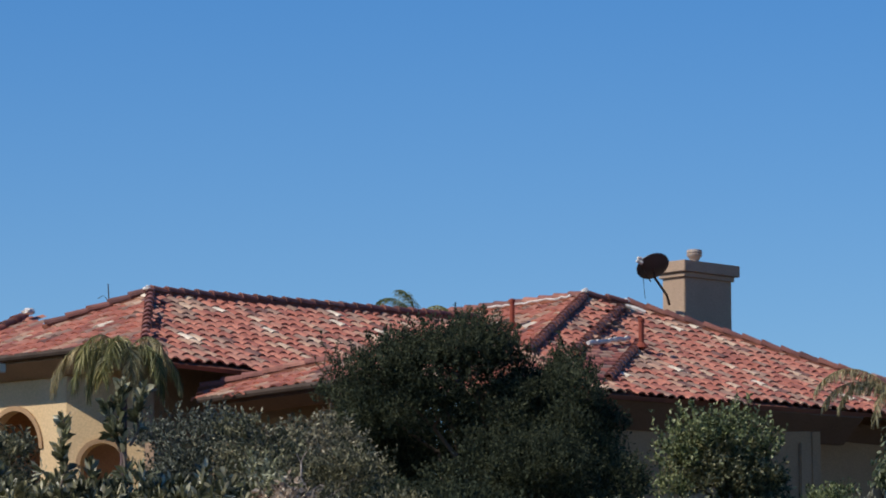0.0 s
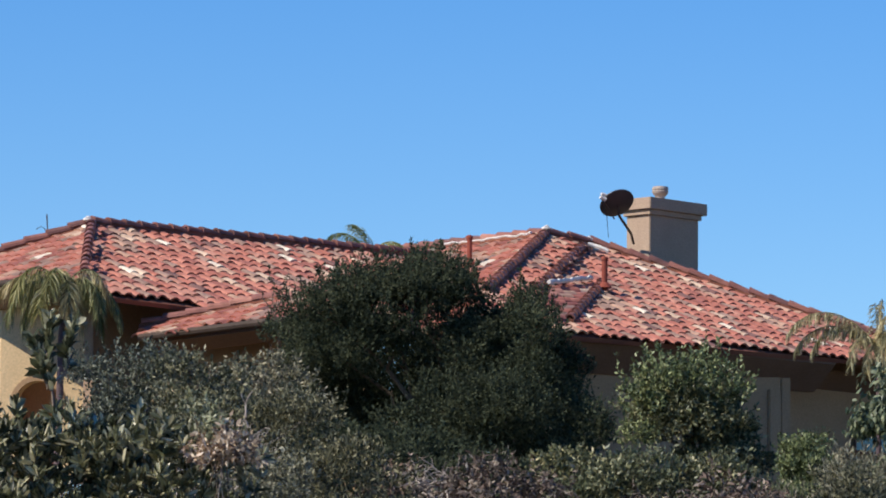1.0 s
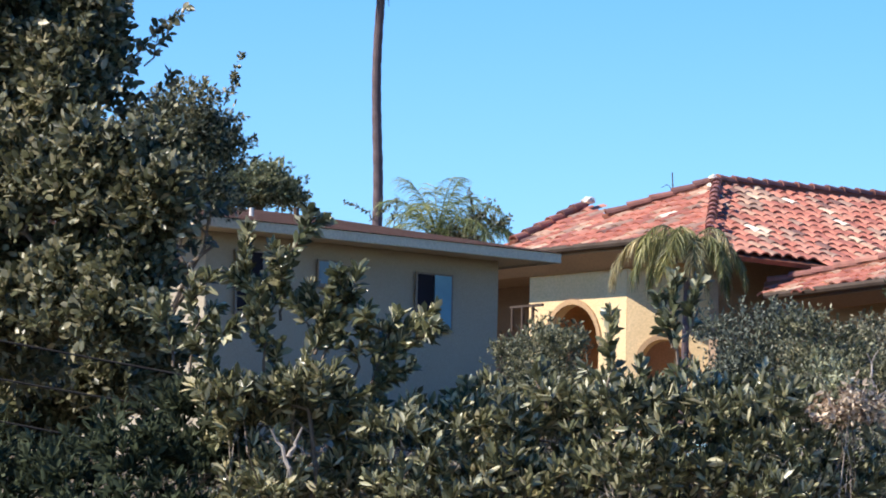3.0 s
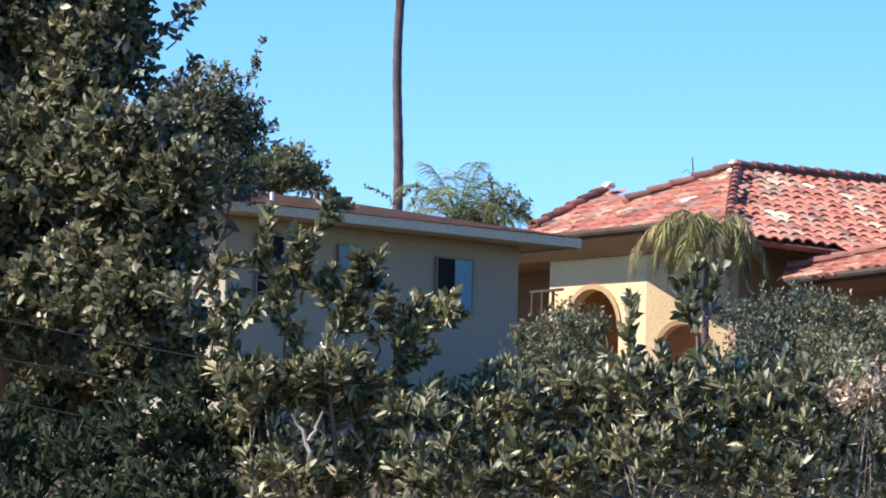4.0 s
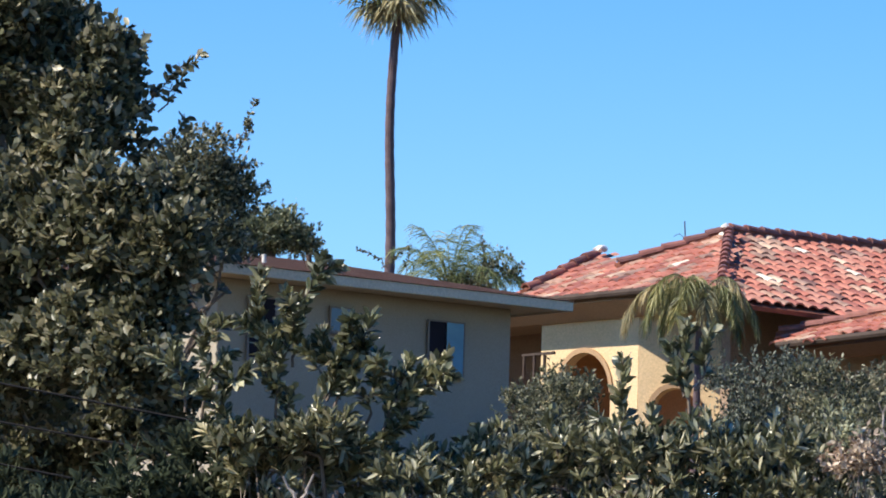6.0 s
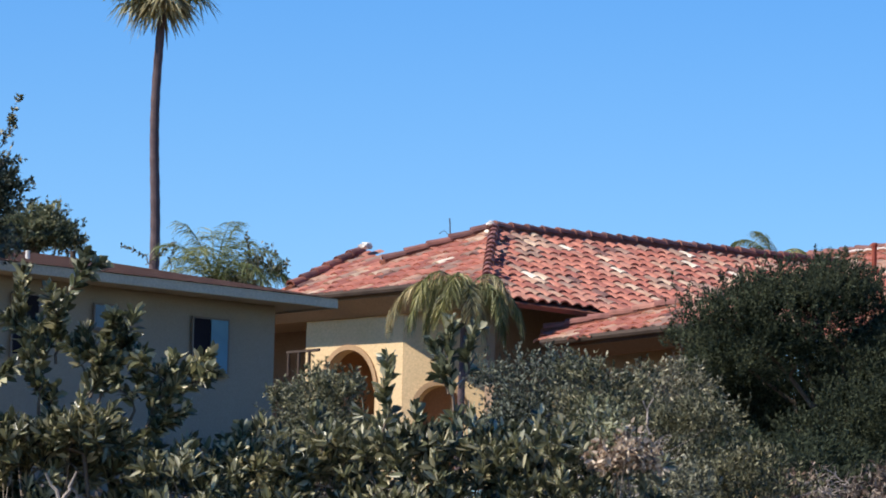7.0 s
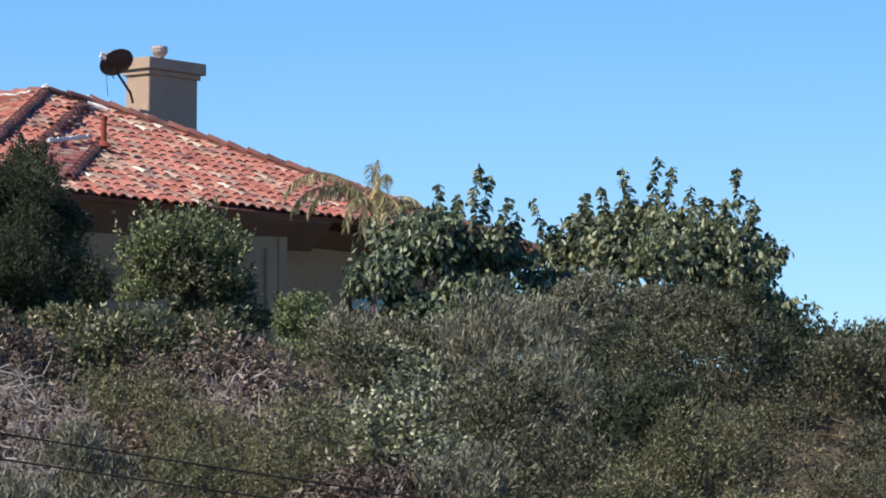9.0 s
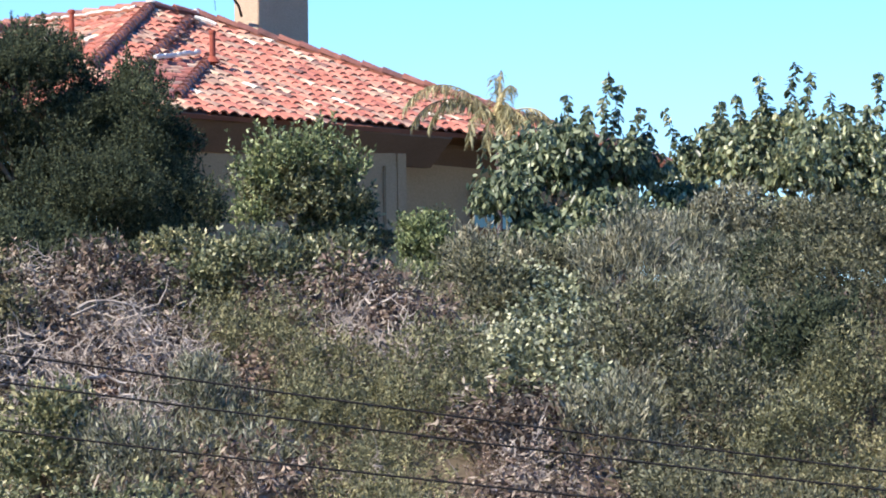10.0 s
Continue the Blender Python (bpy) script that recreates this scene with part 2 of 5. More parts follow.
def leaf_arrays(rng, base, axis, length, width, fold=0.25, droop=0.0):
    """Leaves folded along the midrib: small ones pointed, with two triangles each, large ones rounder, with six."""
    n = len(base)
    size = length * rng.uniform(0.65, 1.25, (n, 1))
    side = unit(np.cross(axis, rng.normal(size=(n, 3))))
    face = np.cross(side, axis)
    if length > 0.12:
        wide = width * size / length * 0.5
        fall = np.concatenate([np.zeros((n, 2)), droop * size + 0.06 * size], 1)
        rim = [base]
        for along_leaf, share, sign in ((0.3, 0.85, 1), (0.7, 0.9, 1)):
            rim.append(base + axis * size * along_leaf + side * wide * share * sign + face * wide * fold * share - fall * along_leaf ** 2)
        tip = base + axis * size - fall
        mid = base + axis * size * 0.5 - fall * 0.25
        left = [q - 2 * side * ((q - base) * side).sum(1, keepdims=True) for q in rim[1:]]
        verts = np.stack([base, rim[1], rim[2], tip, left[1], left[0], mid], 1).reshape(-1, 3)
        k = np.arange(n)[:, None] * 7
        tris = np.concatenate([k + [[6, i, (i + 1) % 6]] for i in range(6)], 1).reshape(-1, 3)
        return verts, tris
    mid = base + axis * size * 0.48
    wide = width * size / length * 0.5
    tip = base + axis * size
    tip[:, 2] -= droop * size[:, 0]
    a = mid + side * wide + face * wide * fold
    b = mid - side * wide + face * wide * fold
    verts = np.stack([base, a, tip, b], 1).reshape(-1, 3)
    k = np.arange(n)[:, None] * 4
    tris = np.concatenate([k + [[0, 1, 2]], k + [[0, 2, 3]]], 1).reshape(-1, 3)
    return verts, tris


def mesh_from(name, verts, tris, mat, parent):
    me = bpy.data.meshes.new(name)
    me.vertices.add(len(verts))
    me.vertices.foreach_set("co", verts.astype(np.float32).ravel())
    me.loops.add(len(tris) * 3)
    me.loops.foreach_set("vertex_index", tris.astype(np.int32).ravel())
    me.polygons.add(len(tris))
    me.polygons.foreach_set("loop_start", np.arange(0, len(tris) * 3, 3, dtype=np.int32))
    me.update()
    me.validate()
    me.materials.append(mat)
    ob = new(name, me)
    ob.parent = parent
    return ob


def bumps(d, seed, strength):
    """A smooth random swelling for every direction."""
    r = np.random.default_rng(seed)
    out = np.zeros(len(d))
    for k in range(10):
        w = r.normal(size=3) * (1.6 + 0.5 * k)
        out += np.sin(d @ w * 1.7 + r.uniform(0, 6.28)) / (1 + 0.35 * k)
    return 1 + strength * out / 2.2


def lumpy(blobs, count, seed, share=0.42):
    """Adds smaller lumps over the outside of a crown's masses."""
    rng = np.random.default_rng(seed)
    out = [(*b[:3], b[3] * 0.86, b[4] * 0.86, b[5] * 0.86) for b in blobs]
    for b in blobs:
        for k in range(count):
            d = unit(rng.normal(size=(1, 3)))[0]
            d[1] = -abs(d[1]) if rng.uniform() < 0.75 else d[1]
            d[2] = d[2] if d[2] > -0.4 else -d[2]
            q = share * rng.uniform(0.65, 1.25)
            out.append((b[0] + d[0] * b[3] * 0.75, b[1] + d[1] * b[4] * 0.75, b[2] + d[2] * b[5] * 0.75, b[3] * q, b[4] * q, b[5] * q))
    return out


def crown_points(rng, blobs, count, rough=0.2, shell=0.55, seed=0, floor=-0.35):
    """Twig ends in lumpy ellipsoids, most of them near the outside; returns places and outward ways."""
    vol = np.array([b[3] * b[4] + b[3] * b[5] + b[4] * b[5] for b in blobs])
    places, ways = [], []
    for i, (b, share) in enumerate(zip(blobs, vol / vol.sum())):
        n = max(4, int(count * share))
        d = unit(rng.normal(size=(n, 3)))
        d[:, 2] = np.where(d[:, 2] < floor, -d[:, 2] * 0.5, d[:, 2])
        d = unit(d)
        r = shell + (1 - shell) * rng.uniform(0, 1, n) ** 0.6
        r = r * bumps(d, seed * 31 + i, rough) * (1 + 0.06 * rng.normal(size=n))
        places.append(np.array(b[:3]) + d * r[:, None] * np.array(b[3:6]))
        ways.append(unit(d / np.array(b[3:6])))
    return np.concatenate(places), np.concatenate(ways)


def crown(parent, blobs, twigs, per_twig, length, width, mat, seed, upward=0.5, spread=0.7, twig=0.15, rough=0.2, shell=0.55, fold=0.25, droop=0.0, hang=0.0, floor=-0.35, name="crown", rosette=False):
    rng = np.random.default_rng(seed)
    shift = np.array(parent.location)
    p, d = crown_points(rng, blobs, twigs, rough, shell, seed, floor)
    axis = unit(d * 0.6 + np.array([[0, 0, upward]]) + rng.normal(size=p.shape) * 0.35)
    base = np.repeat(p, per_twig, 0)
    along = np.repeat(axis, per_twig, 0)
    base = base + along * rng.uniform(-0.5, 0.5, (len(base), 1)) * twig
    if rosette:      # all leaves of a twig open from its tip like a shuttlecock
        angle = radians(10) + radians(58) * rng.uniform(0, 1, (len(base), 1))
        out = unit(np.cross(along, rng.normal(size=base.shape)))
        way = unit(along * np.cos(angle) + out * np.sin(angle))
        base = base + way * 0.01
    else:
        way = unit(along * (1 - hang) + rng.normal(size=base.shape) * spread - np.array([[0, 0, hang * 1.6]]))
    verts, tris = leaf_arrays(rng, base - shift, way, length, width, fold, droop)
    return mesh_from(name, verts, tris, mat, parent)


def add_limb(bm, rng, start, end, r0, r1, bend=0.12, sides=6, steps=5):
    s, e = Vector(start), Vector(end)
    n = (e - s).length
    pts, radii = [], []
    for i in range(steps + 1):
        t = i / steps
        w = Vector(rng.normal(size=3)) * n * bend * math.sin(math.pi * t) * 0.5
        pts.append(s.lerp(e, t) + w)
        radii.append(r0 + (r1 - r0) * t)
    add_tube(bm, pts, radii, sides)
    return pts


def woody(parent, base, blobs, r, seed, mat=None, limbs=9, name="trunk"):
    """A tapered trunk that forks into limbs reaching into the crown."""
    rng = np.random.default_rng(seed + 500)
    bm = bmesh.new()
    big = max(blobs, key=lambda b: b[3] * b[5])
    top = Vector(big[:3]) - Vector((0, 0, big[5] * 0.3))
    shift = parent.location
    trunk = add_limb(bm, rng, Vector(base) - shift, top - shift, r, r * 0.55, 0.08, 8)
    for k in range(limbs):
        b = blobs[k % len(blobs)]
        d = Vector(unit(rng.normal(size=(1, 3)))[0])
        d.z = abs(d.z) * 0.7
        end = Vector(b[:3]) + Vector((d.x * b[3], d.y * b[4], d.z * b[5])) * 0.6
        s = trunk[2 + k % 4]
        limb = add_limb(bm, rng, s, end - shift, r * 0.4, r * 0.08, 0.15, 5)
        for j in range(2):
            add_limb(bm, rng, limb[3], Vector(limb[3]) + Vector(rng.normal(size=3)) * b[3] * 0.22 + Vector((0, 0, b[5] * 0.12)), r * 0.15, r * 0.04, 0.15, 4, 3)
    return part(name, bm, mat or BARK, parent)


def plant(name, label, category, base, blobs, leaf, stem=0.06, limbs=7, group="", bark=None, lumps=0):
    """A tree or shrub: leaf holds the settings of its crown."""
    t = thing(name, label, category, group, at=base)
    woody(t, base, blobs, stem, leaf["seed"], bark, limbs)
    crown(t, lumpy(blobs, lumps, leaf["seed"]) if lumps else blobs, **leaf)
    return t


def shoots(parent, segs, per_metre, length, width, mat, seed, open_angle=40, hang=0.0, stem=0.012):
    """Leafy shoots: a thin stem each, with leaves set round it along its upper part."""
    rng = np.random.default_rng(seed)
    shift = np.array(parent.location)
    for a, b in segs:
        a, b = np.array(a, float), np.array(b, float)
        n = np.linalg.norm(b - a)
        bm = bmesh.new()
        pts = add_limb(bm, rng, Vector(a - shift), Vector(b - shift), stem, stem * 0.35, 0.1, 5, 6)
        twig = part("shoot", bm, BARK, parent)
        pts = np.array([tuple(q) for q in pts])
        k = max(8, int(per_metre * n))
        u = np.clip(rng.uniform(0.12, 1.0, k) ** 0.8, 0, 0.999) * 6
        i = u.astype(int)
        p = pts[i] + (pts[i + 1] - pts[i]) * (u - i)[:, None]
        d = unit(pts[i + 1] - pts[i])
        out = unit(np.cross(d, rng.normal(size=d.shape)))
        c, s = math.cos(radians(open_angle)), math.sin(radians(open_angle))
        way = unit(d * c + out * s + rng.normal(size=d.shape) * 0.15 - np.array([[0, 0, hang]]))
        verts, tris = leaf_arrays(rng, p, way, length, width, 0.35, 0.05)
        mesh_from("foliage", verts, tris, mat, twig)


def palm_frond(rng, bm, start, way, length, sag, leaflet, leaves, hang=0.8, thick=0.02, dense=210):
    """One feather frond: a sagging rib with two rows of hanging leaflets."""
    p, d = np.array(start, float), np.array(way, float) / np.linalg.norm(way)
    pts = [p.copy()]
    n = 14
    for i in range(n):
        d = d + np.array([0, 0, -sag]) / n * (0.4 + 1.6 * i / n)
        d /= np.linalg.norm(d)
        p = p + d * length / n
        pts.append(p.copy())
    pts = np.array(pts)
    add_tube(bm, [Vector(q) for q in pts], [thick * (1 - 0.8 * i / n) for i in range(n + 1)], 5)
    k = int(length * dense)
    u = rng.uniform(0.12, 1.0, k) * (n - 0.01)
    i = u.astype(int)
    q = pts[i] + (pts[i + 1] - pts[i]) * (u - i)[:, None]
    t = unit(pts[i + 1] - pts[i])
    side = unit(np.cross(t, np.array([[0, 0, 1.0]])))
    sign = rng.choice([-1, 1], k)[:, None]
    w = unit(t * 0.55 + side * sign * 0.7 + rng.normal(size=t.shape) * 0.2 - np.array([[0, 0, hang * 0.6]]))
    size = leaflet * (1 - 0.55 * np.abs(u / n - 0.45))[:, None]
    w2 = unit(w - np.array([[0, 0, hang]]))
    half = unit(np.cross(w, rng.normal(size=w.shape))) * 0.0065
    mid = q + w * size * 0.5
    tip = mid + w2 * size * 0.55
    leaves.append(np.stack([q + half * 0.6, q - half * 0.6, mid + half, mid - half, tip, tip + half * 0.1], 1))


def feather_leaves(parent, groups, mat, name):
    a = np.concatenate(groups)
    k = np.arange(len(a))[:, None] * 6
    tris = np.concatenate([k + [[0, 1, 2]], k + [[1, 3, 2]], k + [[2, 3, 4]], k + [[2, 4, 5]]], 1).reshape(-1, 3)
    return mesh_from(name, a.reshape(-1, 3), tris, mat, parent)


def feather_palm(label, base, heart, fronds, leaflet, mat, seed, r=0.12, hang=0.9, dry=None, dense=210):
    """A feather palm: ringed trunk, and fronds given as way, length and sag."""
    rng = np.random.default_rng(seed)
    palm = thing("palm_tree", label, "palm tree", at=base)
    bm = bmesh.new()
    top = local(palm, heart)
    n = 30
    add_tube(bm, [Vector((0, 0, 0)).lerp(top, i / n) for i in range(n + 1)], [r * (1.15 - 0.3 * i / n) * (1.06 if i % 2 else 0.97) for i in range(n + 1)], 10)
    part("trunk", bm, PALM_BARK, palm)
    for i, (way, length, sag) in enumerate(fronds):
        bm, groups = bmesh.new(), []
        palm_frond(rng, bm, top, way, length, sag, leaflet, groups, hang, 0.02, dense)
        rib = part("frond", bm, mat, palm)
        feather_leaves(rib, groups, dry if dry and i % 3 == 0 else mat, "foliage")
    return palm

# ---- ground ----
def hill(x, y):
    """Height of the ground: a road-side flat, a steep bank, the house pad and the land falling away behind."""
    def step(a, b, t):
        t = min(1, max(0, (t - a) / (b - a)))
        return t * t * (3 - 2 * t)
    h = 7.85 * step(42, 92, y) - 9.0 * step(128, 240, y)
    h -= 1.0 * step(10, 30, x) * step(50, 90, y)
    return h + 0.25 * noise.noise(Vector((x * 0.25, y * 0.25, 0))) * step(30, 60, y)


def build_ground():
    xs = sorted(set([-4000, -1500, -600, -250, -120] + list(range(-70, 71, 2)) + [120, 250, 600, 1500, 4000]))
    ys = sorted(set([-4000, -1000, -300, -100, -40] + list(range(0, 150, 2)) + list(range(150, 300, 10)) + [400, 700, 1500, 4000]))
    verts = [(x, y, hill(x, y)) for y in ys for x in xs]
    w = len(xs)
    faces = [(j * w + i, j * w + i + 1, (j + 1) * w + i + 1, (j + 1) * w + i) for j in range(len(ys) - 1) for i in range(w - 1)]
    tagged(link_mesh("ground", verts, faces, SOIL), "dry brown soil of a steep overgrown hillside", "ground", kind="structure")


build_ground()

# ---- the tiled house ----
house = thing("house", "large stucco house with hipped red clay barrel-tile roofs on a hilltop", "house", at=(0, 100, 8.5))


def flat_frame(poly, facing):
    """Origin and axes of a roof plane: along the eave, up the slope, out of it."""
    pts = [Vector(p) for p in poly]
    n = Vector((0, 0, 0))
    for i in range(1, len(pts) - 1):
        n += (pts[i] - pts[0]).cross(pts[i + 1] - pts[0])
    n.normalize()
    if n.z < 0:
        n = -n
    along = n.cross(Vector(facing)).normalized()
    up = n.cross(along).normalized()
    if up.z < 0:
        up = -up
    return pts, n, along, up


def inside(poly, x, y):
    hit = False
    for (x1, y1), (x2, y2) in zip(poly, poly[1:] + poly[:1]):
        if (y1 > y) != (y2 > y) and x < (x2 - x1) * (y - y1) / (y2 - y1) + x1:
            hit = not hit
    return hit


TILE_W, TILE_ROW = 0.275, 0.37


def tile_shape():
    """One barrel tile: a tapered arch with a shallow pan beside it and a thick lower edge."""
    prof = [(-0.125, 0.01), (-0.105, 0.036), (-0.055, 0.06), (0.01, 0.064), (0.06, 0.046), (0.095, 0.022), (0.13, 0.012), (0.165, 0.018)]
    verts = []
    for y, lift, s in ((0.0, 0.03, 1.0), (0.46, 0.0, 0.95)):
        verts += [(x * s, y, z * s + lift) for x, z in prof]
    verts += [(x * 0.86, 0.004, max(z - 0.026, -0.026) + 0.03) for x, z in prof]
    n = len(prof)
    faces = [(i, i + 1, n + i + 1, n + i) for i in range(n - 1)] + [(i + 1, i, 2 * n + i, 2 * n + i + 1) for i in range(n - 1)]
    return np.array(verts), faces


TILE_V, TILE_F = tile_shape()
tile_mesh = bpy.data.meshes.new("roof_tile")
tile_mesh.from_pydata([tuple(q) for q in TILE_V], [], TILE_F)
tile_mesh.materials.append(TILE)


def tiled_face(poly, facing, singles=0, seed=1, label=""):
    """A roof plane: a deck and courses of barrel tiles; the first few hundred are pieces of their own."""
    rng = random.Random(seed)
    pts, n, along, up = flat_frame(poly, facing)
    if along.cross(up).dot(n) < 0:
        along = -along
    o = min(pts, key=lambda p: p.z)
    flat = [((p - o).dot(along), (p - o).dot(up)) for p in pts]
    bm = bmesh.new()
    add_prism(bm, [local(house, p - n * 0.175) for p in pts], -n * 0.08)
    roof = part("roof", bm, UNDERLAY, house, label)
    low, high = min(y for x, y in flat), max(y for x, y in flat)
    left, right = min(x for x, y in flat), max(x for x, y in flat)
    spots = []
    slip = [rng.uniform(-0.035, 0.035) for c in range(200)]
    for r in range(int((high - low) / TILE_ROW) + 2):
        for c in range(int((right - left) / TILE_W) + 2):
            x, y = left + c * TILE_W, low + r * TILE_ROW
            if inside(flat, x, y + 0.14):
                spots.append((x + rng.uniform(-0.014, 0.014), y - 0.05 + (slip[c] if r else 0) + rng.uniform(-0.035, 0.035), rng.uniform(-0.03, 0.03), rng.uniform(0, 0.01), rng.uniform(-0.018, 0.018)))
    frame_m = Matrix((along, up, n)).transposed()
    verts, faces = [], []
    for i, (x, y, turn, lift, tip) in enumerate(spots):
        rot = frame_m @ Euler((tip, 0, turn)).to_matrix()
        at = local(house, o + along * x + up * y + n * (lift - 0.17))
        if i < singles:
            t = new("tile", tile_mesh)
            t.parent = roof
            t.matrix_local = Matrix.Translation(at) @ rot.to_4x4()
        else:
            k = len(verts)
            verts += (TILE_V @ np.array(rot).T + np.array(at)).tolist()
            faces += [tuple(q + k for q in f) for f in TILE_F]
    if verts:
        tagged(link_mesh("tiles", verts, faces, TILE_JOINED, roof), kind="stuff")
    return roof


def cap_shape(r=0.09):
    verts, n = [], 7
    for y, q, lift in ((0, r * 1.1, 0.03), (0.47, r * 0.9, 0.0), (0.004, r * 0.84, 0.022)):
        verts += [(math.cos(k * math.pi / 6) * q, y, math.sin(k * math.pi / 6) * q * 1.05 + lift) for k in range(n)]
    faces = [(k, k + 1, n + k + 1, n + k) for k in range(n - 1)] + [(2 * n + k, 2 * n + k + 1, k + 1, k) for k in range(n - 1)]
    return verts, faces


cap_mesh = bpy.data.meshes.new("ridge_cap")
cap_mesh.from_pydata(cap_shape()[0], [], cap_shape()[1])
cap_mesh.materials.append(CAP)


def ridge_caps(a, b, seed=3, drop=0.09):
    """Overlapping half-round caps along a ridge or hip, from its low end up."""
    rng = random.Random(seed)
    a, b = Vector(a) - UP * drop, Vector(b) - UP * drop
    d = b - a
    n = max(1, round(d.length / 0.41))
    step = d / n
    d.normalize()
    side = d.cross(UP).normalized()
    m = Matrix((side, d, side.cross(d))).transposed()
    bm = bmesh.new()
    add_tube(bm, [local(house, a - UP * 0.05 - d * 0.05), local(house, b - UP * 0.05 + d * 0.05)], 0.095, 8)
    part("ridge_bed", bm, UNDERLAY, house)
    for i in range(n):
        cap = new("ridge_cap", cap_mesh)
        cap.parent = house
        turn = Euler((rng.uniform(-0.02, 0.03), rng.uniform(-0.05, 0.05), rng.uniform(-0.03, 0.03))).to_matrix()
        cap.matrix_local = Matrix.Translation(local(house, a + step * i)) @ (m @ turn).to_4x4()


N1, N2 = -V, -U
# left wing
A = Vector((-4.13, 100.00, 13.63))
tiled_face([A, (2.11, 106.88, 13.89), (1.17, 97.78, 11.42), (-2.06, 95.81, 11.76), (-3.42, 94.58, 11.79), (-4.02, 94.09, 11.82)], N1, 150, 11)
ridge_caps(A, (2.11, 106.88, 13.89))
ridge_caps((-4.02, 94.09, 11.82), A)
tiled_face([A, (-6.07, 99.66, 12.94), (-6.31, 100.75, 13.19), (-6.62, 101.62, 13.35), (-7.72, 99.71, 12.46), (-8.56, 99.95, 12.28), (-5.87, 97.00, 12.23), (-4.08, 95.08, 12.21)], N2, 0, 12)
ridge_caps((-6.07, 99.66, 12.94), A)
ridge_caps((-7.72, 99.71, 12.46), (-6.60, 101.58, 13.34))
# middle wings
H = Vector((4.26, 106.50, 14.31))
tiled_face([H, (1.05, 109.57, 14.24), (0.18, 107.36, 13.33), (1.21, 100.75, 11.71), (2.79, 99.51, 11.83), (3.10, 101.67, 12.55)], N2, 0, 13)
ridge_caps((1.05, 109.57, 14.24), H)
ridge_caps((2.91, 98.82, 12.38), H, 4, 0.1)
tiled_face([H, (5.13, 106.94, 14.19), (3.81, 100.19, 12.53), (3.19, 96.15, 11.50), (2.88, 97.38, 11.96)], N1, 0, 14)
ridge_caps((3.82, 100.50, 12.57), (5.09, 107.30, 14.25), 5, 0.12)
ridge_caps(H, (5.11, 106.95, 14.20))
tiled_face([(5.18, 103.59, 13.10), (4.09, 101.25, 12.72), (3.89, 98.04, 11.81), (4.43, 99.10, 11.97)], N2, 0, 15)
ridge_caps((4.39, 98.94, 11.93), (5.21, 103.63, 13.11), 6, 0.16)
# long face of the right wing
tiled_face([(4.38, 97.84, 11.56), (9.60, 103.56, 11.76), (12.85, 107.00, 11.86), (13.85, 106.22, 11.33), (10.56, 107.74, 12.75), (7.81, 107.72, 13.54), (5.13, 107.60, 14.29), (3.17, 98.10, 11.99)], N1, 300, 16)
ridge_caps((5.13, 107.60, 14.29), (13.87, 106.35, 11.36))
# porch roof
tiled_face([(-3.05, 94.65, 11.13), (-0.86, 92.85, 11.25), (0.72, 91.46, 11.31), (0.73, 94.91, 12.18), (-0.89, 95.08, 11.80), (-3.01, 95.56, 11.37)], N2, 0, 17)
ridge_caps((-3.04, 95.48, 11.34), (-0.79, 94.99, 11.80))


def arch_wall(name, origin, along, thick, width, height, middle, radius, spring, mat):
    """A wall with an arched opening that reaches its foot, and a raised band round the arch."""
    o, a = local(house, origin), Vector(along).normalized()
    arc = [(middle - radius * math.cos(t * math.pi / 16), spring + radius * math.sin(t * math.pi / 16)) for t in range(17)]
    line = [(0, 0), (middle - radius, 0), *arc, (middle + radius, 0), (width, 0), (width, height), (0, height)]
    bm = bmesh.new()
    add_prism(bm, [o + a * x + UP * z for x, z in line], thick)
    bm.normal_update()
    bmesh.ops.triangulate(bm, faces=[f for f in bm.faces if len(f.verts) > 4])
    wall = part(name, bm, mat, house)
    bm = bmesh.new()
    out = -Vector(thick).normalized()
    big = [(middle - (radius + 0.09) * math.cos(t * math.pi / 16), spring + (radius + 0.09) * math.sin(t * math.pi / 16)) for t in range(17)]
    for i in range(16):
        add_prism(bm, [o + a * x + UP * z + out * 0.003 for x, z in (arc[i], arc[i + 1], big[i + 1], big[i])], out * 0.035)
    part("arch_trim", bm, STUCCO, wall, "raised tan band round the arch")
    return wall


def cornice(a, b, inward, depth=0.62, drop=0.55, gutter=False, mat=COVE_AND_SHADE):
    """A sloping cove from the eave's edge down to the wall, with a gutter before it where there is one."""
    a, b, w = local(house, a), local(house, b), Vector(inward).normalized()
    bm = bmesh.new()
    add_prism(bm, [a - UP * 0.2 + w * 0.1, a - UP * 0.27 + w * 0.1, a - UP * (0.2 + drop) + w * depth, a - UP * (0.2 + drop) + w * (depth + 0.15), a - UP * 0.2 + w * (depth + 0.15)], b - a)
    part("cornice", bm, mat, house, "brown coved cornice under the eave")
    if gutter:
        bm = bmesh.new()
        add_tube(bm, [a - UP * 0.17 - w * 0.02, b - UP * 0.17 - w * 0.02], 0.065, 8)
        part("gutter", bm, METAL_DARK, house, "dark metal gutter")


def wall_at(a, b, inward, foot, top, mat, thick=0.25):
    """A wall between two points of the plan."""
    a, b = Vector((a[0], a[1], foot)), Vector((b[0], b[1], foot))
    return box("wall", a, b - a, Vector(inward).normalized() * thick, UP * (top - foot), mat, house, 0.01)


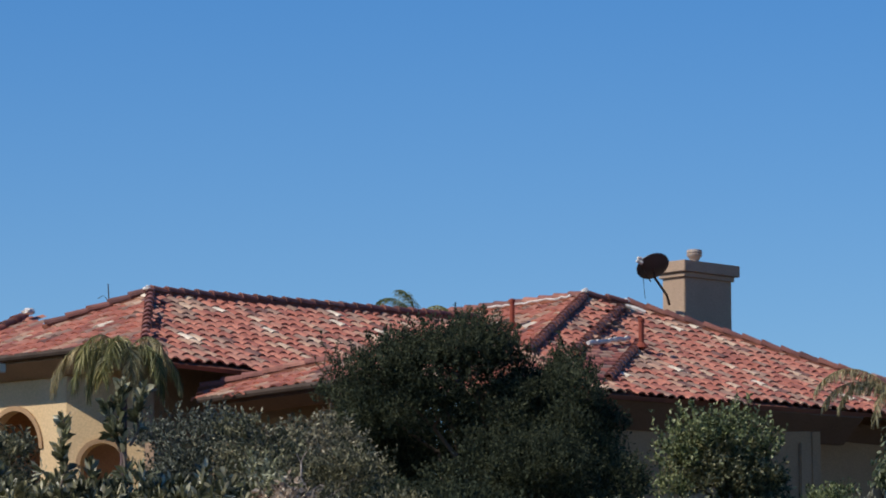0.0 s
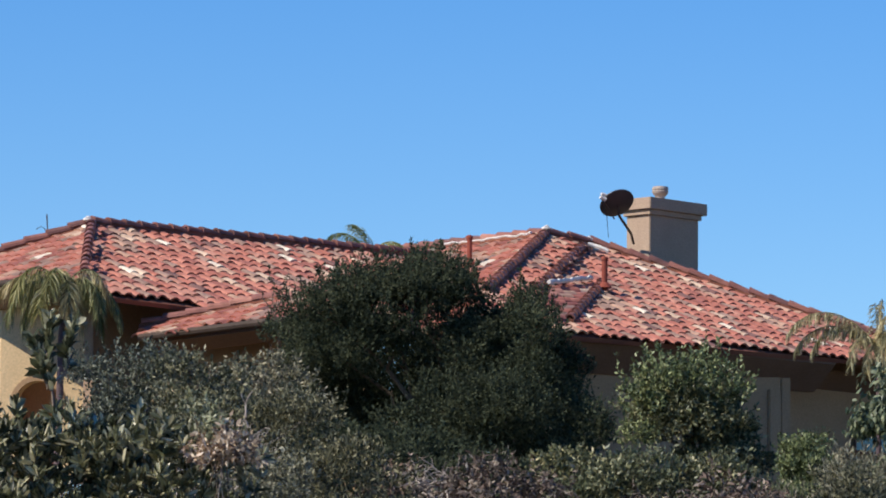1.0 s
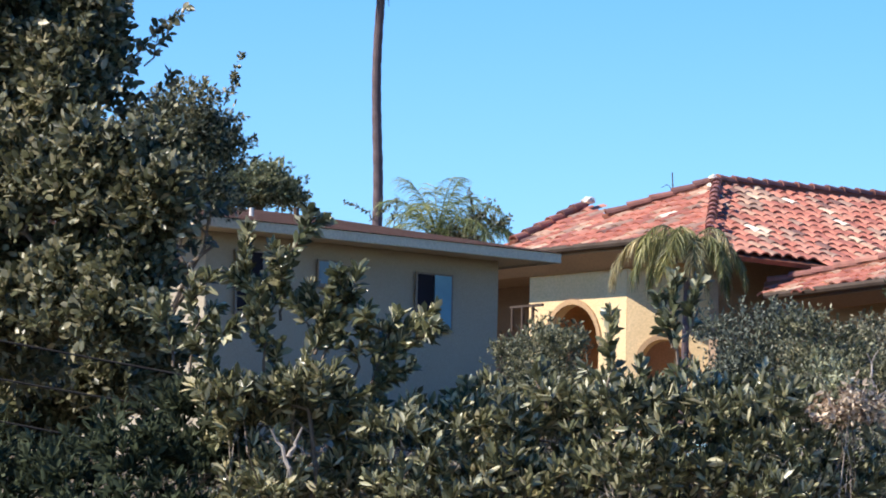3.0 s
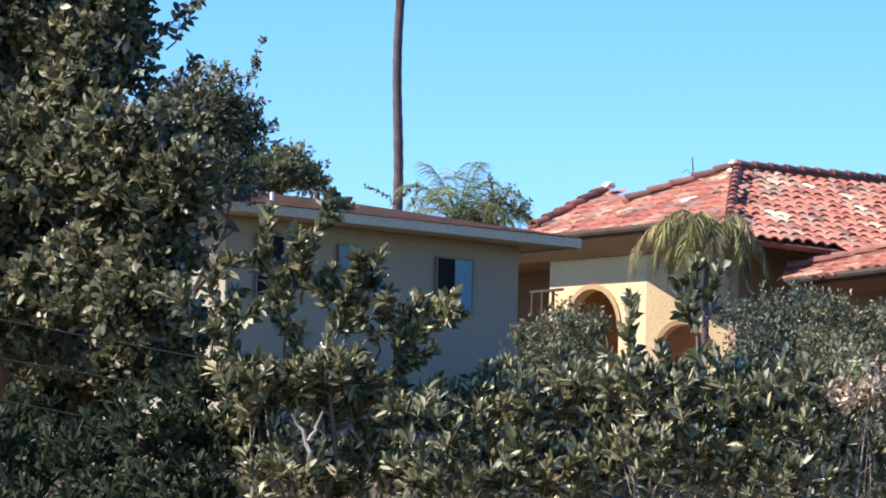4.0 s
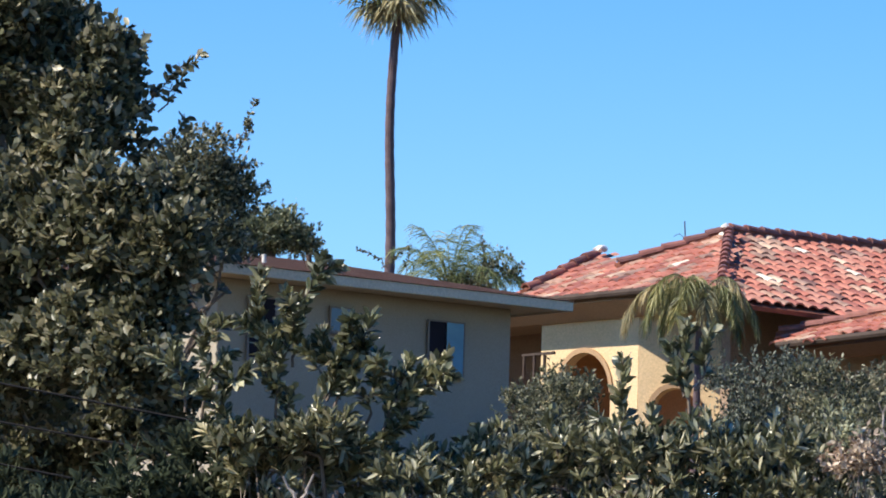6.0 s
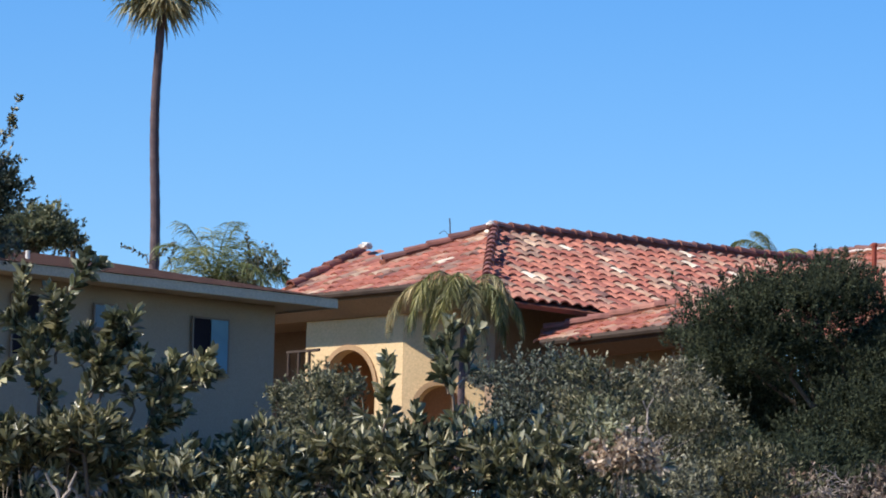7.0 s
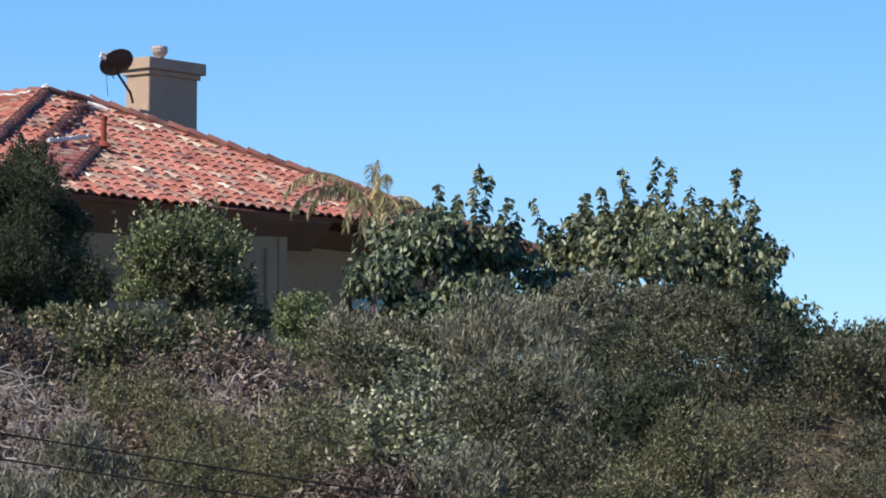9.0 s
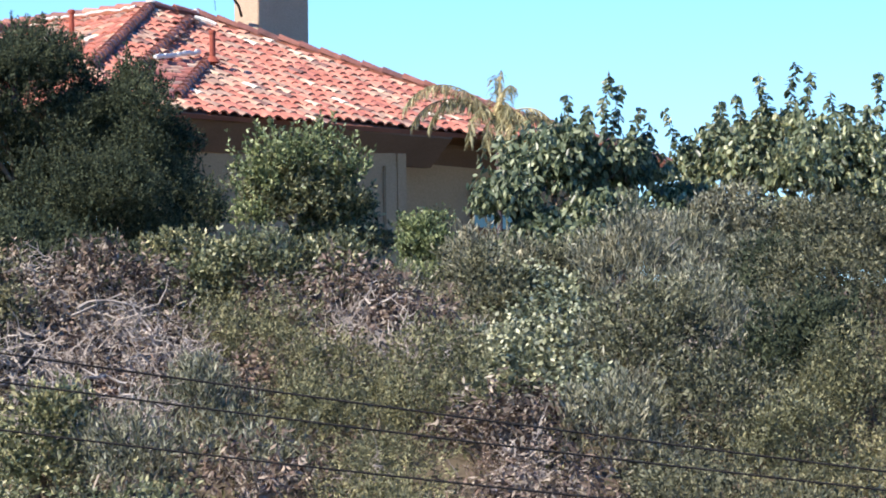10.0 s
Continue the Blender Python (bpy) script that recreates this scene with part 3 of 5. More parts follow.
def pane_window(parent, corner, along, out, w, h, kinds, frame_mat, wide=0.03):
    """A window on a wall: frame, sill and one pane for each kind."""
    a, n = Vector(along).normalized(), Vector(out).normalized()
    c = Vector(corner)
    win = thing("window", "", "")
    for key in ("label", "category"):
        if key in win:
            del win[key]
    win.parent = parent
    bm = bmesh.new()
    o = local(parent, c)
    for p, q, r in ((o, a * w, UP * wide), (o + UP * (h - wide), a * w, UP * wide), (o + UP * wide, a * wide, UP * (h - 2 * wide)), (o + a * (w - wide) + UP * wide, a * wide, UP * (h - 2 * wide))):
        add_box(bm, p, q, n * 0.03, r)
    part("window_frame", bm, frame_mat, win)
    bm = bmesh.new()
    add_box(bm, o - a * 0.02 - UP * 0.035, a * (w + 0.04), n * 0.045, UP * 0.033, 0.006)
    part("window_sill", bm, frame_mat, win)
    each = (w - 2 * wide) / len(kinds)
    for i, mat in enumerate(kinds):
        bm = bmesh.new()
        add_box(bm, o + a * (wide + each * i + 0.004) + UP * (wide + 0.002) + n * (0.006 + 0.012 * (i % 2)), a * (each - 0.008), n * 0.01, UP * (h - 2 * wide - 0.004))
        part("pane", bm, mat, win)
    return win


# right wing: long wall, pilaster at its corner, recess with a window
eave_q, eave_r = Vector((4.20, 97.62, 11.55)), Vector((9.60, 103.56, 11.76))
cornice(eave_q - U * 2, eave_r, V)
wall_at((3.25, 97.91, 10.44), (8.46, 102.94, 10.90), V, 6.2, eave_q.z + 0.05, STUCCO)
box("pilaster", Vector((8.19, 102.68, 8.26)) - V * 0.06, U * 0.33, V * 0.4, UP * (eave_q.z - 0.62 - Vector((8.19, 102.68, 8.26)).z), STUCCO, house, 0.02)
wall_at((8.48, 102.97, 10.90), Vector((8.48, 102.97, 10.90)) + V * 1.4, U, 6.2, eave_q.z - 0.3, STUCCO)
wall_at((8.56, 104.36, 11.01), Vector((8.56, 104.36, 11.01)) + U * 7, V, 6.2, eave_q.z + 0.45, STUCCO)
eave_s = eave_r + V * 0.9 + U * 0.05
cornice(eave_r + V * 0.9 - U * 0.4 - UP * 0.05, eave_s + U * 6 - UP * 0.05, V)
pane_window(house, Vector((10.04, 105.79, 10.05)) - V * 0.06, U, -V, 1.2, 0.75, [GLASS_TEAL, GLASS_TEAL], BROWN_WOOD)
box("floor_slab", (3.5, 99.5, 7.55), U * 9, V * 8, UP * 0.1, STUCCO_DARK, house)

# left wing: recess under the eave, bay with two arches
eave_l, eave_m = Vector((-4.02, 94.09, 11.82)), Vector((-2.06, 95.81, 11.76))
# recess wall, its shade deepened by the darker stucco
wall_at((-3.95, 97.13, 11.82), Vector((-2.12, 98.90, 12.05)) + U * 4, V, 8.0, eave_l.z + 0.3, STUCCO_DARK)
eave_g, eave_h = Vector((-4.08, 95.08, 12.21)), Vector((-8.50, 99.79, 12.25))
# tan soffit, drawn in the darker stucco for the shade it lies in
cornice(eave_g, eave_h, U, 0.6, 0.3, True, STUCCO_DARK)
bay = Vector((-5.57, 97.73, 10.04))
bay_left = Vector((-7.41, 99.64, 10.17))
bay_top = eave_g.z - 0.35 - bay.z
arch_wall("wall", bay + (bay_left - bay) + UP * (bay.z - bay_left.z) - UP * 1.2, bay - bay_left, U * 0.18, (bay - bay_left).xy.length, bay_top + 1.2, (bay - bay_left).xy.length * 0.46, 0.70, 1.70, CREAM)
side = Vector((0.985, -0.17, 0))
arch_wall("wall", bay - UP * 1.2 + side * 0.004, side, Vector((0.17, 0.985, 0)) * 0.28, 1.5, bay_top + 1.2, 0.66, 0.40, 1.24, CREAM)
wall_at(bay + side * 1.5, bay + side * 1.5 + U * 3, V, bay.z - 1.2, eave_g.z - 0.3, CREAM)
wall_at(bay_left + U * 2.2, bay + U * 2.2, U, bay.z - 1.2, eave_g.z - 0.2, INTERIOR)
wall_at(bay_left + U * 0.285, bay_left + U * 2.2, V, bay.z - 1.2, eave_g.z - 0.2, INTERIOR)
# wall between the houses, its shade painted with the brown plaster
wall_at(bay_left + U * 2.6 + V * 0.3, bay_left + U * 2.6 + V * 7, U, bay.z - 1.2, eave_g.z + 0.1, COVE_AND_SHADE)
box("ceiling_slab", Vector((bay_left.x, bay_left.y, eave_g.z - 0.2)), Vector((bay.x - bay_left.x, bay.y - bay_left.y, 0)) * 1.6, U * 3.4, UP * 0.1, STUCCO, house)
box("floor_slab", bay_left - UP * 1.25, bay - bay_left + UP * (bay_left.z - bay.z), U * 3, UP * 0.1, STUCCO, house)
# unseen slab in place of the roof's continuation, added to shade the wall behind
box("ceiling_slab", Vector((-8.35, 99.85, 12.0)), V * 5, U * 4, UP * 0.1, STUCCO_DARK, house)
for i in range(3):
    box("post", Vector((-7.74, 98.50, 10.72)) + U * 0.45 + V * (0.28 * i - 0.2), U * 0.05, V * 0.05, UP * 0.42, METAL_DARK, house, 0.008)
box("railing", Vector((-7.74, 98.50, 10.72)) + U * 0.45 + V * 0.45 + UP * 0.40, U * 0.05, -V * 0.9, UP * 0.05, METAL_DARK, house, 0.008)

# porch roof: gutter, cornice and wall
porch_a, porch_b = Vector((-3.05, 94.65, 11.13)), Vector((0.72, 91.46, 11.31))
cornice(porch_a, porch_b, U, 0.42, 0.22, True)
wall_at((-2.92, 96.24, 10.97), (0.74, 92.46, 10.87), U, 7.8, porch_a.z + 0.1, STUCCO)


def lathe(name, base, profile, mat, parent, label="", sides=16):
    bm = bmesh.new()
    o = local(parent, base)
    rings = [[bm.verts.new(o + Vector((r * math.cos(k * 2 * math.pi / sides), r * math.sin(k * 2 * math.pi / sides), z))) for k in range(sides)] for r, z in profile]
    for q, w in zip(rings, rings[1:]):
        for k in range(sides):
            bm.faces.new((q[k], q[(k + 1) % sides], w[(k + 1) % sides], w[k]))
    bm.faces.new(rings[0][::-1])
    bm.faces.new(rings[-1])
    return part(name, bm, mat, parent, label)


# chimney with a stepped cap and an urn-shaped pot
corner = Vector((6.36, 108.50, 14.96))
chimney = box("chimney", corner - UP * 2.6, U * 1.41, V * 0.62, UP * 2.6, CHIMNEY, house, 0.012)
box("chimney_cap", corner - U * 0.05 - V * 0.05 - UP * 0.11, U * 1.50, V * 0.72, UP * 0.10, CHIMNEY, chimney, 0.01)
box("chimney_cap", corner - U * 0.11 - V * 0.11 - UP * 0.008, U * 1.66, V * 0.84, UP * 0.23, CHIMNEY, chimney, 0.012)
lathe("chimney_pot", corner + U * 0.62 + V * 0.3 + UP * 0.22, [(0.1, 0), (0.12, 0.03), (0.09, 0.07), (0.1, 0.1), (0.15, 0.16), (0.165, 0.2), (0.15, 0.215), (0.165, 0.24), (0.15, 0.29), (0.11, 0.3)], CLAY_POT, chimney, "pale round chimney pot")
# vent pipes through the tiles
def vent(foot, top, r):
    f, t = Vector(foot), Vector(top)
    bm = bmesh.new()
    add_tube(bm, [local(house, f - UP * 0.25), local(house, t)], r, 12)
    p = part("vent_pipe", bm, PIPE_RED, house, "rust-red metal vent pipe")
    lathe("flashing", f - UP * 0.09, [(r * 2.6, 0), (r * 1.9, 0.05), (r * 1.15, 0.1)], PIPE_RED, p)
    lathe("vent_cap", t, [(r * 1.25, 0), (r * 1.25, 0.05), (r * 0.8, 0.07)], PIPE_RED, p)


vent((2.78, 105.52, 13.58), Vector((2.78, 105.52, 13.58)) + UP * 0.40, 0.05)
vent((5.20, 102.86, 12.88), Vector((5.20, 102.86, 12.88)) + UP * 0.42, 0.055)


def mortar(p, r):
    """A lump of pale mortar that closes the end of a ridge."""
    bm = bmesh.new()
    bmesh.ops.create_icosphere(bm, subdivisions=2, radius=r)
    for q in bm.verts:
        q.co *= 1 + 0.5 * noise.noise(q.co * 14 + Vector((r * 90, 0, 0)))
        q.co.z *= 0.6
        q.co += local(house, p)
    part("mortar_plug", bm, MORTAR, house, "pale mortar plug at the ridge end")


for p, r in ((A - Vector((0.06, 0.12, 0.03)), 0.08), (Vector((-6.49, 101.16, 13.26)) + UP * 0.04, 0.12), (H - Vector((0.0, 0.15, 0.0)), 0.08), (Vector((5.10, 106.97, 14.20)) - UP * 0.02, 0.08)):
    mortar(p, r)


def mortar_line(a, b, r=0.045):
    bm = bmesh.new()
    a, b = Vector(a), Vector(b)
    rng = np.random.default_rng(5)
    n = max(3, int((b - a).length / 0.12))
    add_tube(bm, [local(house, a.lerp(b, i / n)) + Vector(rng.normal(size=3)) * 0.012 for i in range(n + 1)], [r * rng.uniform(0.7, 1.2) for i in range(n + 1)], 6)
    part("mortar_bed", bm, MORTAR, house, "pale mortar bed under the ridge")


mortar_line((2.35, 107.97, 14.16), (3.98, 106.45, 14.21), 0.022)
mortar_line((4.12, 101.25, 12.71), (4.98, 103.09, 13.01), 0.045)
mortar_line((5.09, 106.85, 14.07), (5.45, 106.73, 13.93), 0.04)

# aerial on the left ridge
bm = bmesh.new()
foot = Vector((-4.95, 101.00, 13.45))
add_tube(bm, [local(house, foot - UP * 0.2), local(house, foot + UP * 0.36 - Vector((0.03, 0, 0)))], 0.012, 6)
add_tube(bm, [local(house, foot + Vector((-0.02, 0, 0.05))), local(house, foot + Vector((-0.12, 0, 0.14))), local(house, foot + Vector((-0.22, 0, 0.08)))], 0.006, 5)
part("aerial", bm, METAL_DARK, house, "thin dark aerial rod")

# satellite dish on a bent arm beside the chimney
dish_at = Vector((5.68, 107.70, 14.95))
dish = thing("satellite_dish", "dark grey satellite dish on a bent arm beside the chimney", "satellite dish", at=dish_at)
axis = Vector((-0.30, 0.60, 0.74)).normalized()
ax, ay = axis.orthogonal().normalized(), axis.cross(axis.orthogonal().normalized())
bm = bmesh.new()
for shell in (0.0, -0.02):
    rings = []
    for k in range(7):
        r = 0.345 * k / 6
        c = axis * (0.55 * r * r - 0.03 + shell)
        rings.append([bm.verts.new(c)] if k == 0 else [bm.verts.new(c + (ax * math.cos(j * math.pi / 14) + ay * math.sin(j * math.pi / 14)) * r) for j in range(28)])
    for j in range(28):
        bm.faces.new((rings[0][0], rings[1][j], rings[1][(j + 1) % 28]))
        for q, w in zip(rings[1:], rings[2:]):
            bm.faces.new((q[j], w[j], w[(j + 1) % 28], q[(j + 1) % 28]))
    if shell == 0.0:
        rim = rings[-1]
    else:
        for j in range(28):
            bm.faces.new((rim[j], rim[(j + 1) % 28], rings[-1][(j + 1) % 28], rings[-1][j]))
part("reflector", bm, DISH_BLACK, dish)
bm = bmesh.new()
foot = Vector((6.05, 108.60, 14.29)) - dish_at
add_tube(bm, [axis * -0.03, Vector((0.03, 0.0, -0.22)), foot * 0.75 + Vector((0.03, 0, 0)), foot], 0.026, 8)
part("arm", bm, METAL_DARK, dish)
bm = bmesh.new()
lnb = Vector((5.39, 107.50, 15.03)) - dish_at
add_tube(bm, [Vector((-0.05, 0, -0.30)), lnb + Vector((0.02, 0, -0.05))], 0.012, 6)
part("feed_arm", bm, METAL_DARK, dish)
bm = bmesh.new()
add_tube(bm, [lnb + Vector((0.06, 0.02, -0.02)), lnb + Vector((-0.05, -0.02, 0.02))], [0.05, 0.035], 10)
add_tube(bm, [lnb + Vector((0.06, 0.02, 0.06)), lnb + Vector((-0.03, -0.02, 0.08))], [0.035, 0.03], 10)
part("receiver", bm, MORTAR, dish, "pale grey receiver")
bm = bmesh.new()
add_tube(bm, [lnb, lnb + Vector((0.08, 0, -0.35)), lnb + Vector((0.12, 0.1, -0.75))], 0.006, 5)
part("cable", bm, WIRE, dish)

# ---- the low house ----
low_house = thing("house", "low beige stucco house with a flat brown roof and sliding windows", "house", at=(-9, 88, 8.0))
front = Vector((-7.04, 88.08, 8.46))
tip, far = Vector((-6.05, 88.00, 10.78)), Vector((-11.18, 83.05, 10.81))
box("wall", front - UP * 2, -U * 5.72, V * 6, UP * (tip.z + 2.028 - front.z), GREY_WALL, low_house, 0.01)
far.z = tip.z
box("fascia", tip, far - tip, V * 0.05, UP * 0.15, FASCIA, low_house, 0.008, "pale painted fascia board")
box("fascia", far + V * 0.051, V * 7, U * 0.05, UP * 0.15, FASCIA, low_house, 0.008, "pale painted fascia board")
box("fascia", tip + V * 0.051 - U * 0.05, V * 7, U * 0.05, UP * 0.15, FASCIA, low_house, 0.008, "pale painted fascia board")
box("soffit", tip + V * 0.06 - U * 0.06 + UP * 0.03, (far - tip) * 0.985, V * 6.9, UP * 0.05, FASCIA, low_house, 0.0)
bm = bmesh.new()
o = [local(low_house, p + UP * 0.155) for p in (tip + U * 0.03 - V * 0.03, far - U * 0.03 - V * 0.03, far - U * 0.03 + V * 3.4 + UP * 0.64, tip - U * 2.2 + V * 3.4 + UP * 0.64, tip + U * 0.03 + V * 7, far - U * 0.03 + V * 7)]
vs = [bm.verts.new(p) for p in o]
for q in ((0, 1, 2, 3), (0, 3, 4), (3, 2, 5, 4), (1, 5, 2), (0, 4, 5, 1)):
    bm.faces.new([vs[i] for i in q])
bmesh.ops.solidify(bm, geom=bm.faces[:], thickness=0.03)
part("roof", bm, SHINGLE, low_house, "flat brown composition roof")
w3a, w3b = Vector((-8.27, 86.90, 9.63)), Vector((-7.74, 87.41, 9.69))
pane_window(low_house, w3a - V * 0.045, U, -V, (w3b - w3a).xy.length, 0.877, [PANE_DARK, GLASS_BLUE], WINDOW_FRAME, 0.025)
w2a, w2b = Vector((-9.66, 85.56, 10.15)), Vector((-9.35, 85.85, 10.18))
pane_window(low_house, w2a - V * 0.045, U, -V, (w2b - w2a).xy.length, 0.393, [GLASS_SKY], WINDOW_FRAME, 0.025)
w1a, w1b = Vector((-10.78, 84.47, 9.61)), Vector((-10.40, 84.84, 9.65))
pane_window(low_house, w1a - V * 0.045, U, -V, (w1b - w1a).xy.length, 0.961, [PANE_DARK, PANE_DARK], WINDOW_FRAME, 0.025)
for p, h, r, mat in (((-9.17, 84.99, 11.08), 0.2, 0.045, METAL_DARK), ((-9.79, 84.39, 11.16), 0.05, 0.035, MORTAR)):
    bm = bmesh.new()
    c = local(low_house, Vector(p) + V * 1.2 + UP * 0.08)
    add_tube(bm, [c - UP * 0.2, c + UP * h], r, 10)
    part("roof_vent", bm, mat, low_house)

# ---- plants: trees ----
def blob(p, rx, rz=None, ry=None):
    return (*p, rx, ry or rx, rz or rx)


def ground(x, y):
    return (x, y, hill(x, y) - 0.05)


oak = plant("tree", "dark evergreen oak with a lobed crown of small leaves", "tree", ground(2.0, 87),
      [blob((1.06, 86.2, 10.66), 1.15, 0.62, 1.3), blob((0.16, 86.5, 10.50), 0.88, 0.66, 1.0), blob((0.75, 86.6, 10.95), 0.7, 0.42), blob((1.60, 86.7, 11.02), 0.95, 0.55), blob((2.15, 86.8, 10.72), 0.62, 0.55), blob((-0.25, 86.9, 9.95), 0.5, 0.6),
       blob((3.30, 85.7, 10.15), 0.62, 0.72), blob((3.16, 86.2, 10.66), 0.40, 0.42), blob((3.66, 85.8, 9.52), 0.55, 0.55), blob((2.92, 84.8, 8.85), 0.98, 0.66), blob((2.00, 84.8, 8.98), 0.72, 0.60),
       blob((1.22, 84.6, 8.60), 0.46, 0.42), blob((1.08, 88.8, 9.60), 1.5, 1.15), blob((2.66, 88.2, 9.80), 1.15, 1.0), blob((1.9, 88.6, 9.2), 1.7, 1.3), blob((0.0, 88.2, 9.3), 0.9, 1.1), blob((3.6, 87.4, 9.0), 0.8, 0.9), blob((0.35, 84.4, 8.10), 0.95, 0.55), blob((3.30, 85.0, 8.22), 0.70, 0.45), blob((1.75, 84.4, 8.00), 0.75, 0.55),
       blob((4.02, 85.3, 8.72), 0.42, 0.50), blob((0.2, 87.6, 9.1), 0.8, 0.9), blob((2.3, 87.6, 8.6), 1.3, 0.9), blob((1.6, 83.4, 7.75), 1.1, 0.45), blob((1.1, 89.4, 8.8), 1.7, 1.1), blob((2.6, 88.9, 8.9), 1.4, 1.0), blob((2.68, 86.9, 10.25), 0.62, 0.62), blob((0.55, 86.2, 10.0), 0.9, 0.6), blob((2.2, 86.2, 9.9), 0.8, 0.55), blob((3.2, 85.4, 9.4), 0.7, 0.6)],
      dict(twigs=39000, per_twig=8, length=0.06, width=0.026, mat=LEAF_OAK_SHADE, seed=1, twig=0.24, rough=0.2, shell=0.5, floor=-1, upward=0.9), 0.16, 12, lumps=6)
shoots(oak, [((1.45, 86.7, 11.35), (1.38, 86.7, 11.75)), ((1.75, 86.7, 11.30), (1.85, 86.7, 11.72)), ((0.9, 86.5, 11.1), (0.82, 86.5, 11.5)), ((3.12, 86.2, 10.95), (3.05, 86.2, 11.25)), ((2.3, 86.8, 11.1), (2.42, 86.8, 11.4)), ((0.1, 86.5, 10.95), (-0.1, 86.5, 11.3))],
       150, 0.07, 0.03, LEAF_OAK_SHADE, 20, 45)

# the crown's front slants towards the sun
BIG_CROWN = [blob((-11.18, 64.0, 10.81), 1.2, 1.3), blob((-11.24, 64.5, 9.88), 1.1, 0.9), blob((-10.11, 64.5, 10.23), 0.85, 1.1), blob((-10.45, 64.0, 8.77), 1.2, 1.2), blob((-9.40, 64.0, 8.72), 0.75, 0.95), blob((-11.1, 64.3, 7.1), 1.1, 1.2),
             blob((-9.87, 64.0, 7.49), 0.85, 0.9), blob((-9.28, 64.0, 7.24), 0.6, 0.75), blob((-11.35, 64.0, 8.2), 1.0, 1.1), blob((-8.75, 64.2, 8.55), 0.5, 0.7), blob((-9.0, 64.3, 7.85), 0.5, 0.55), blob((-9.0, 64.2, 9.1), 0.45, 0.5),
             blob((-11.2, 67.0, 6.6), 1.2, 0.9), blob((-10.3, 67.5, 6.9), 1.0, 0.8), blob((-9.75, 68.2, 7.2), 0.7, 0.8)]
big = plant("tree", "tall broad-leaved evergreen tree with glossy olive leaves", "tree", ground(-11.2, 66.5),
      [(b[0], b[1] - 0.9 * (b[0] + 11.2), *b[2:]) for b in BIG_CROWN],
      dict(twigs=14500, per_twig=7, length=0.14, width=0.066, mat=LEAF_TREE, seed=2, twig=0.3, rough=0.22, shell=0.4, spread=0.85), 0.17, 11, lumps=3)
shoots(big, [((-9.25, 64.00, 10.50), (-8.78, 64.00, 11.20)), ((-9.39, 64.00, 10.56), (-9.10, 64.00, 10.96)), ((-9.30, 64.00, 9.97), (-8.92, 64.00, 10.44)), ((-9.59, 64.00, 10.83), (-9.41, 64.00, 11.36)),
             ((-8.80, 63.50, 8.55), (-8.22, 63.50, 8.81)), ((-8.79, 63.50, 8.35), (-8.34, 63.50, 8.42)), ((-8.92, 63.50, 8.15), (-8.52, 63.50, 7.90))],
       60, 0.125, 0.06, LEAF_TREE, 21, 55)

behind = plant("tree", "slender dark-leaved tree with open side branches", "tree", ground(-12, 84),
      [blob((-11.41, 82.00, 11.83), 0.75, 0.9), blob((-10.90, 82.00, 11.67), 0.5, 0.7), blob((-11.13, 82.00, 10.99), 0.7, 0.6)],
      dict(twigs=2600, per_twig=8, length=0.09, width=0.04, mat=LEAF_SHRUB, seed=3, twig=0.22, rough=0.3, shell=0.3), 0.1, 8)
shoots(behind, [((-10.98, 82.00, 11.75), (-10.42, 82.00, 13.19)), ((-10.74, 82.00, 12.18), (-10.32, 82.00, 12.27)), ((-10.87, 82.00, 12.18), (-11.05, 82.00, 12.76)), ((-10.67, 82.00, 12.43), (-10.46, 82.00, 12.77)), ((-10.81, 82.00, 11.76), (-10.48, 82.00, 11.76))],
       90, 0.09, 0.045, LEAF_SHRUB, 22, 60)
plant("tree", "round dark green tree beyond the low house", "tree", ground(-11, 104),
      [blob((-12.90, 104.00, 13.69), 0.75, 0.55), blob((-12.41, 104.00, 13.54), 0.5, 0.4), blob((-13.37, 104.00, 13.53), 0.55, 0.5)],
      dict(twigs=2200, per_twig=7, length=0.08, width=0.04, mat=LEAF_GREEN, seed=4, twig=0.15, rough=0.25), 0.1, 6)
twiggy = plant("tree", "twiggy thin-leaved shrub tree beyond the roofs", "tree", ground(-7.2, 106),
      [blob((-8.80, 106.00, 13.29), 0.5, 0.4), blob((-9.28, 106.00, 13.06), 0.5, 0.3)],
      dict(twigs=260, per_twig=6, length=0.08, width=0.035, mat=LEAF_SHRUB, seed=5, twig=0.2, rough=0.4), 0.05, 12)
shoots(twiggy, [((-8.97, 106.00, 13.28), (-9.07, 106.00, 14.09)), ((-8.86, 106.00, 13.29), (-8.71, 106.00, 13.88)), ((-8.75, 106.00, 13.29), (-8.49, 106.00, 13.72)), ((-8.64, 106.00, 13.18), (-8.27, 106.00, 13.57)),
                ((-10.80, 106.00, 13.42), (-11.46, 106.00, 13.79)), ((-10.97, 106.00, 13.42), (-10.49, 106.00, 13.86)), ((-10.48, 106.00, 13.37), (-10.44, 106.00, 13.91))], 75, 0.075, 0.04, LEAF_SHRUB, 23, 60)

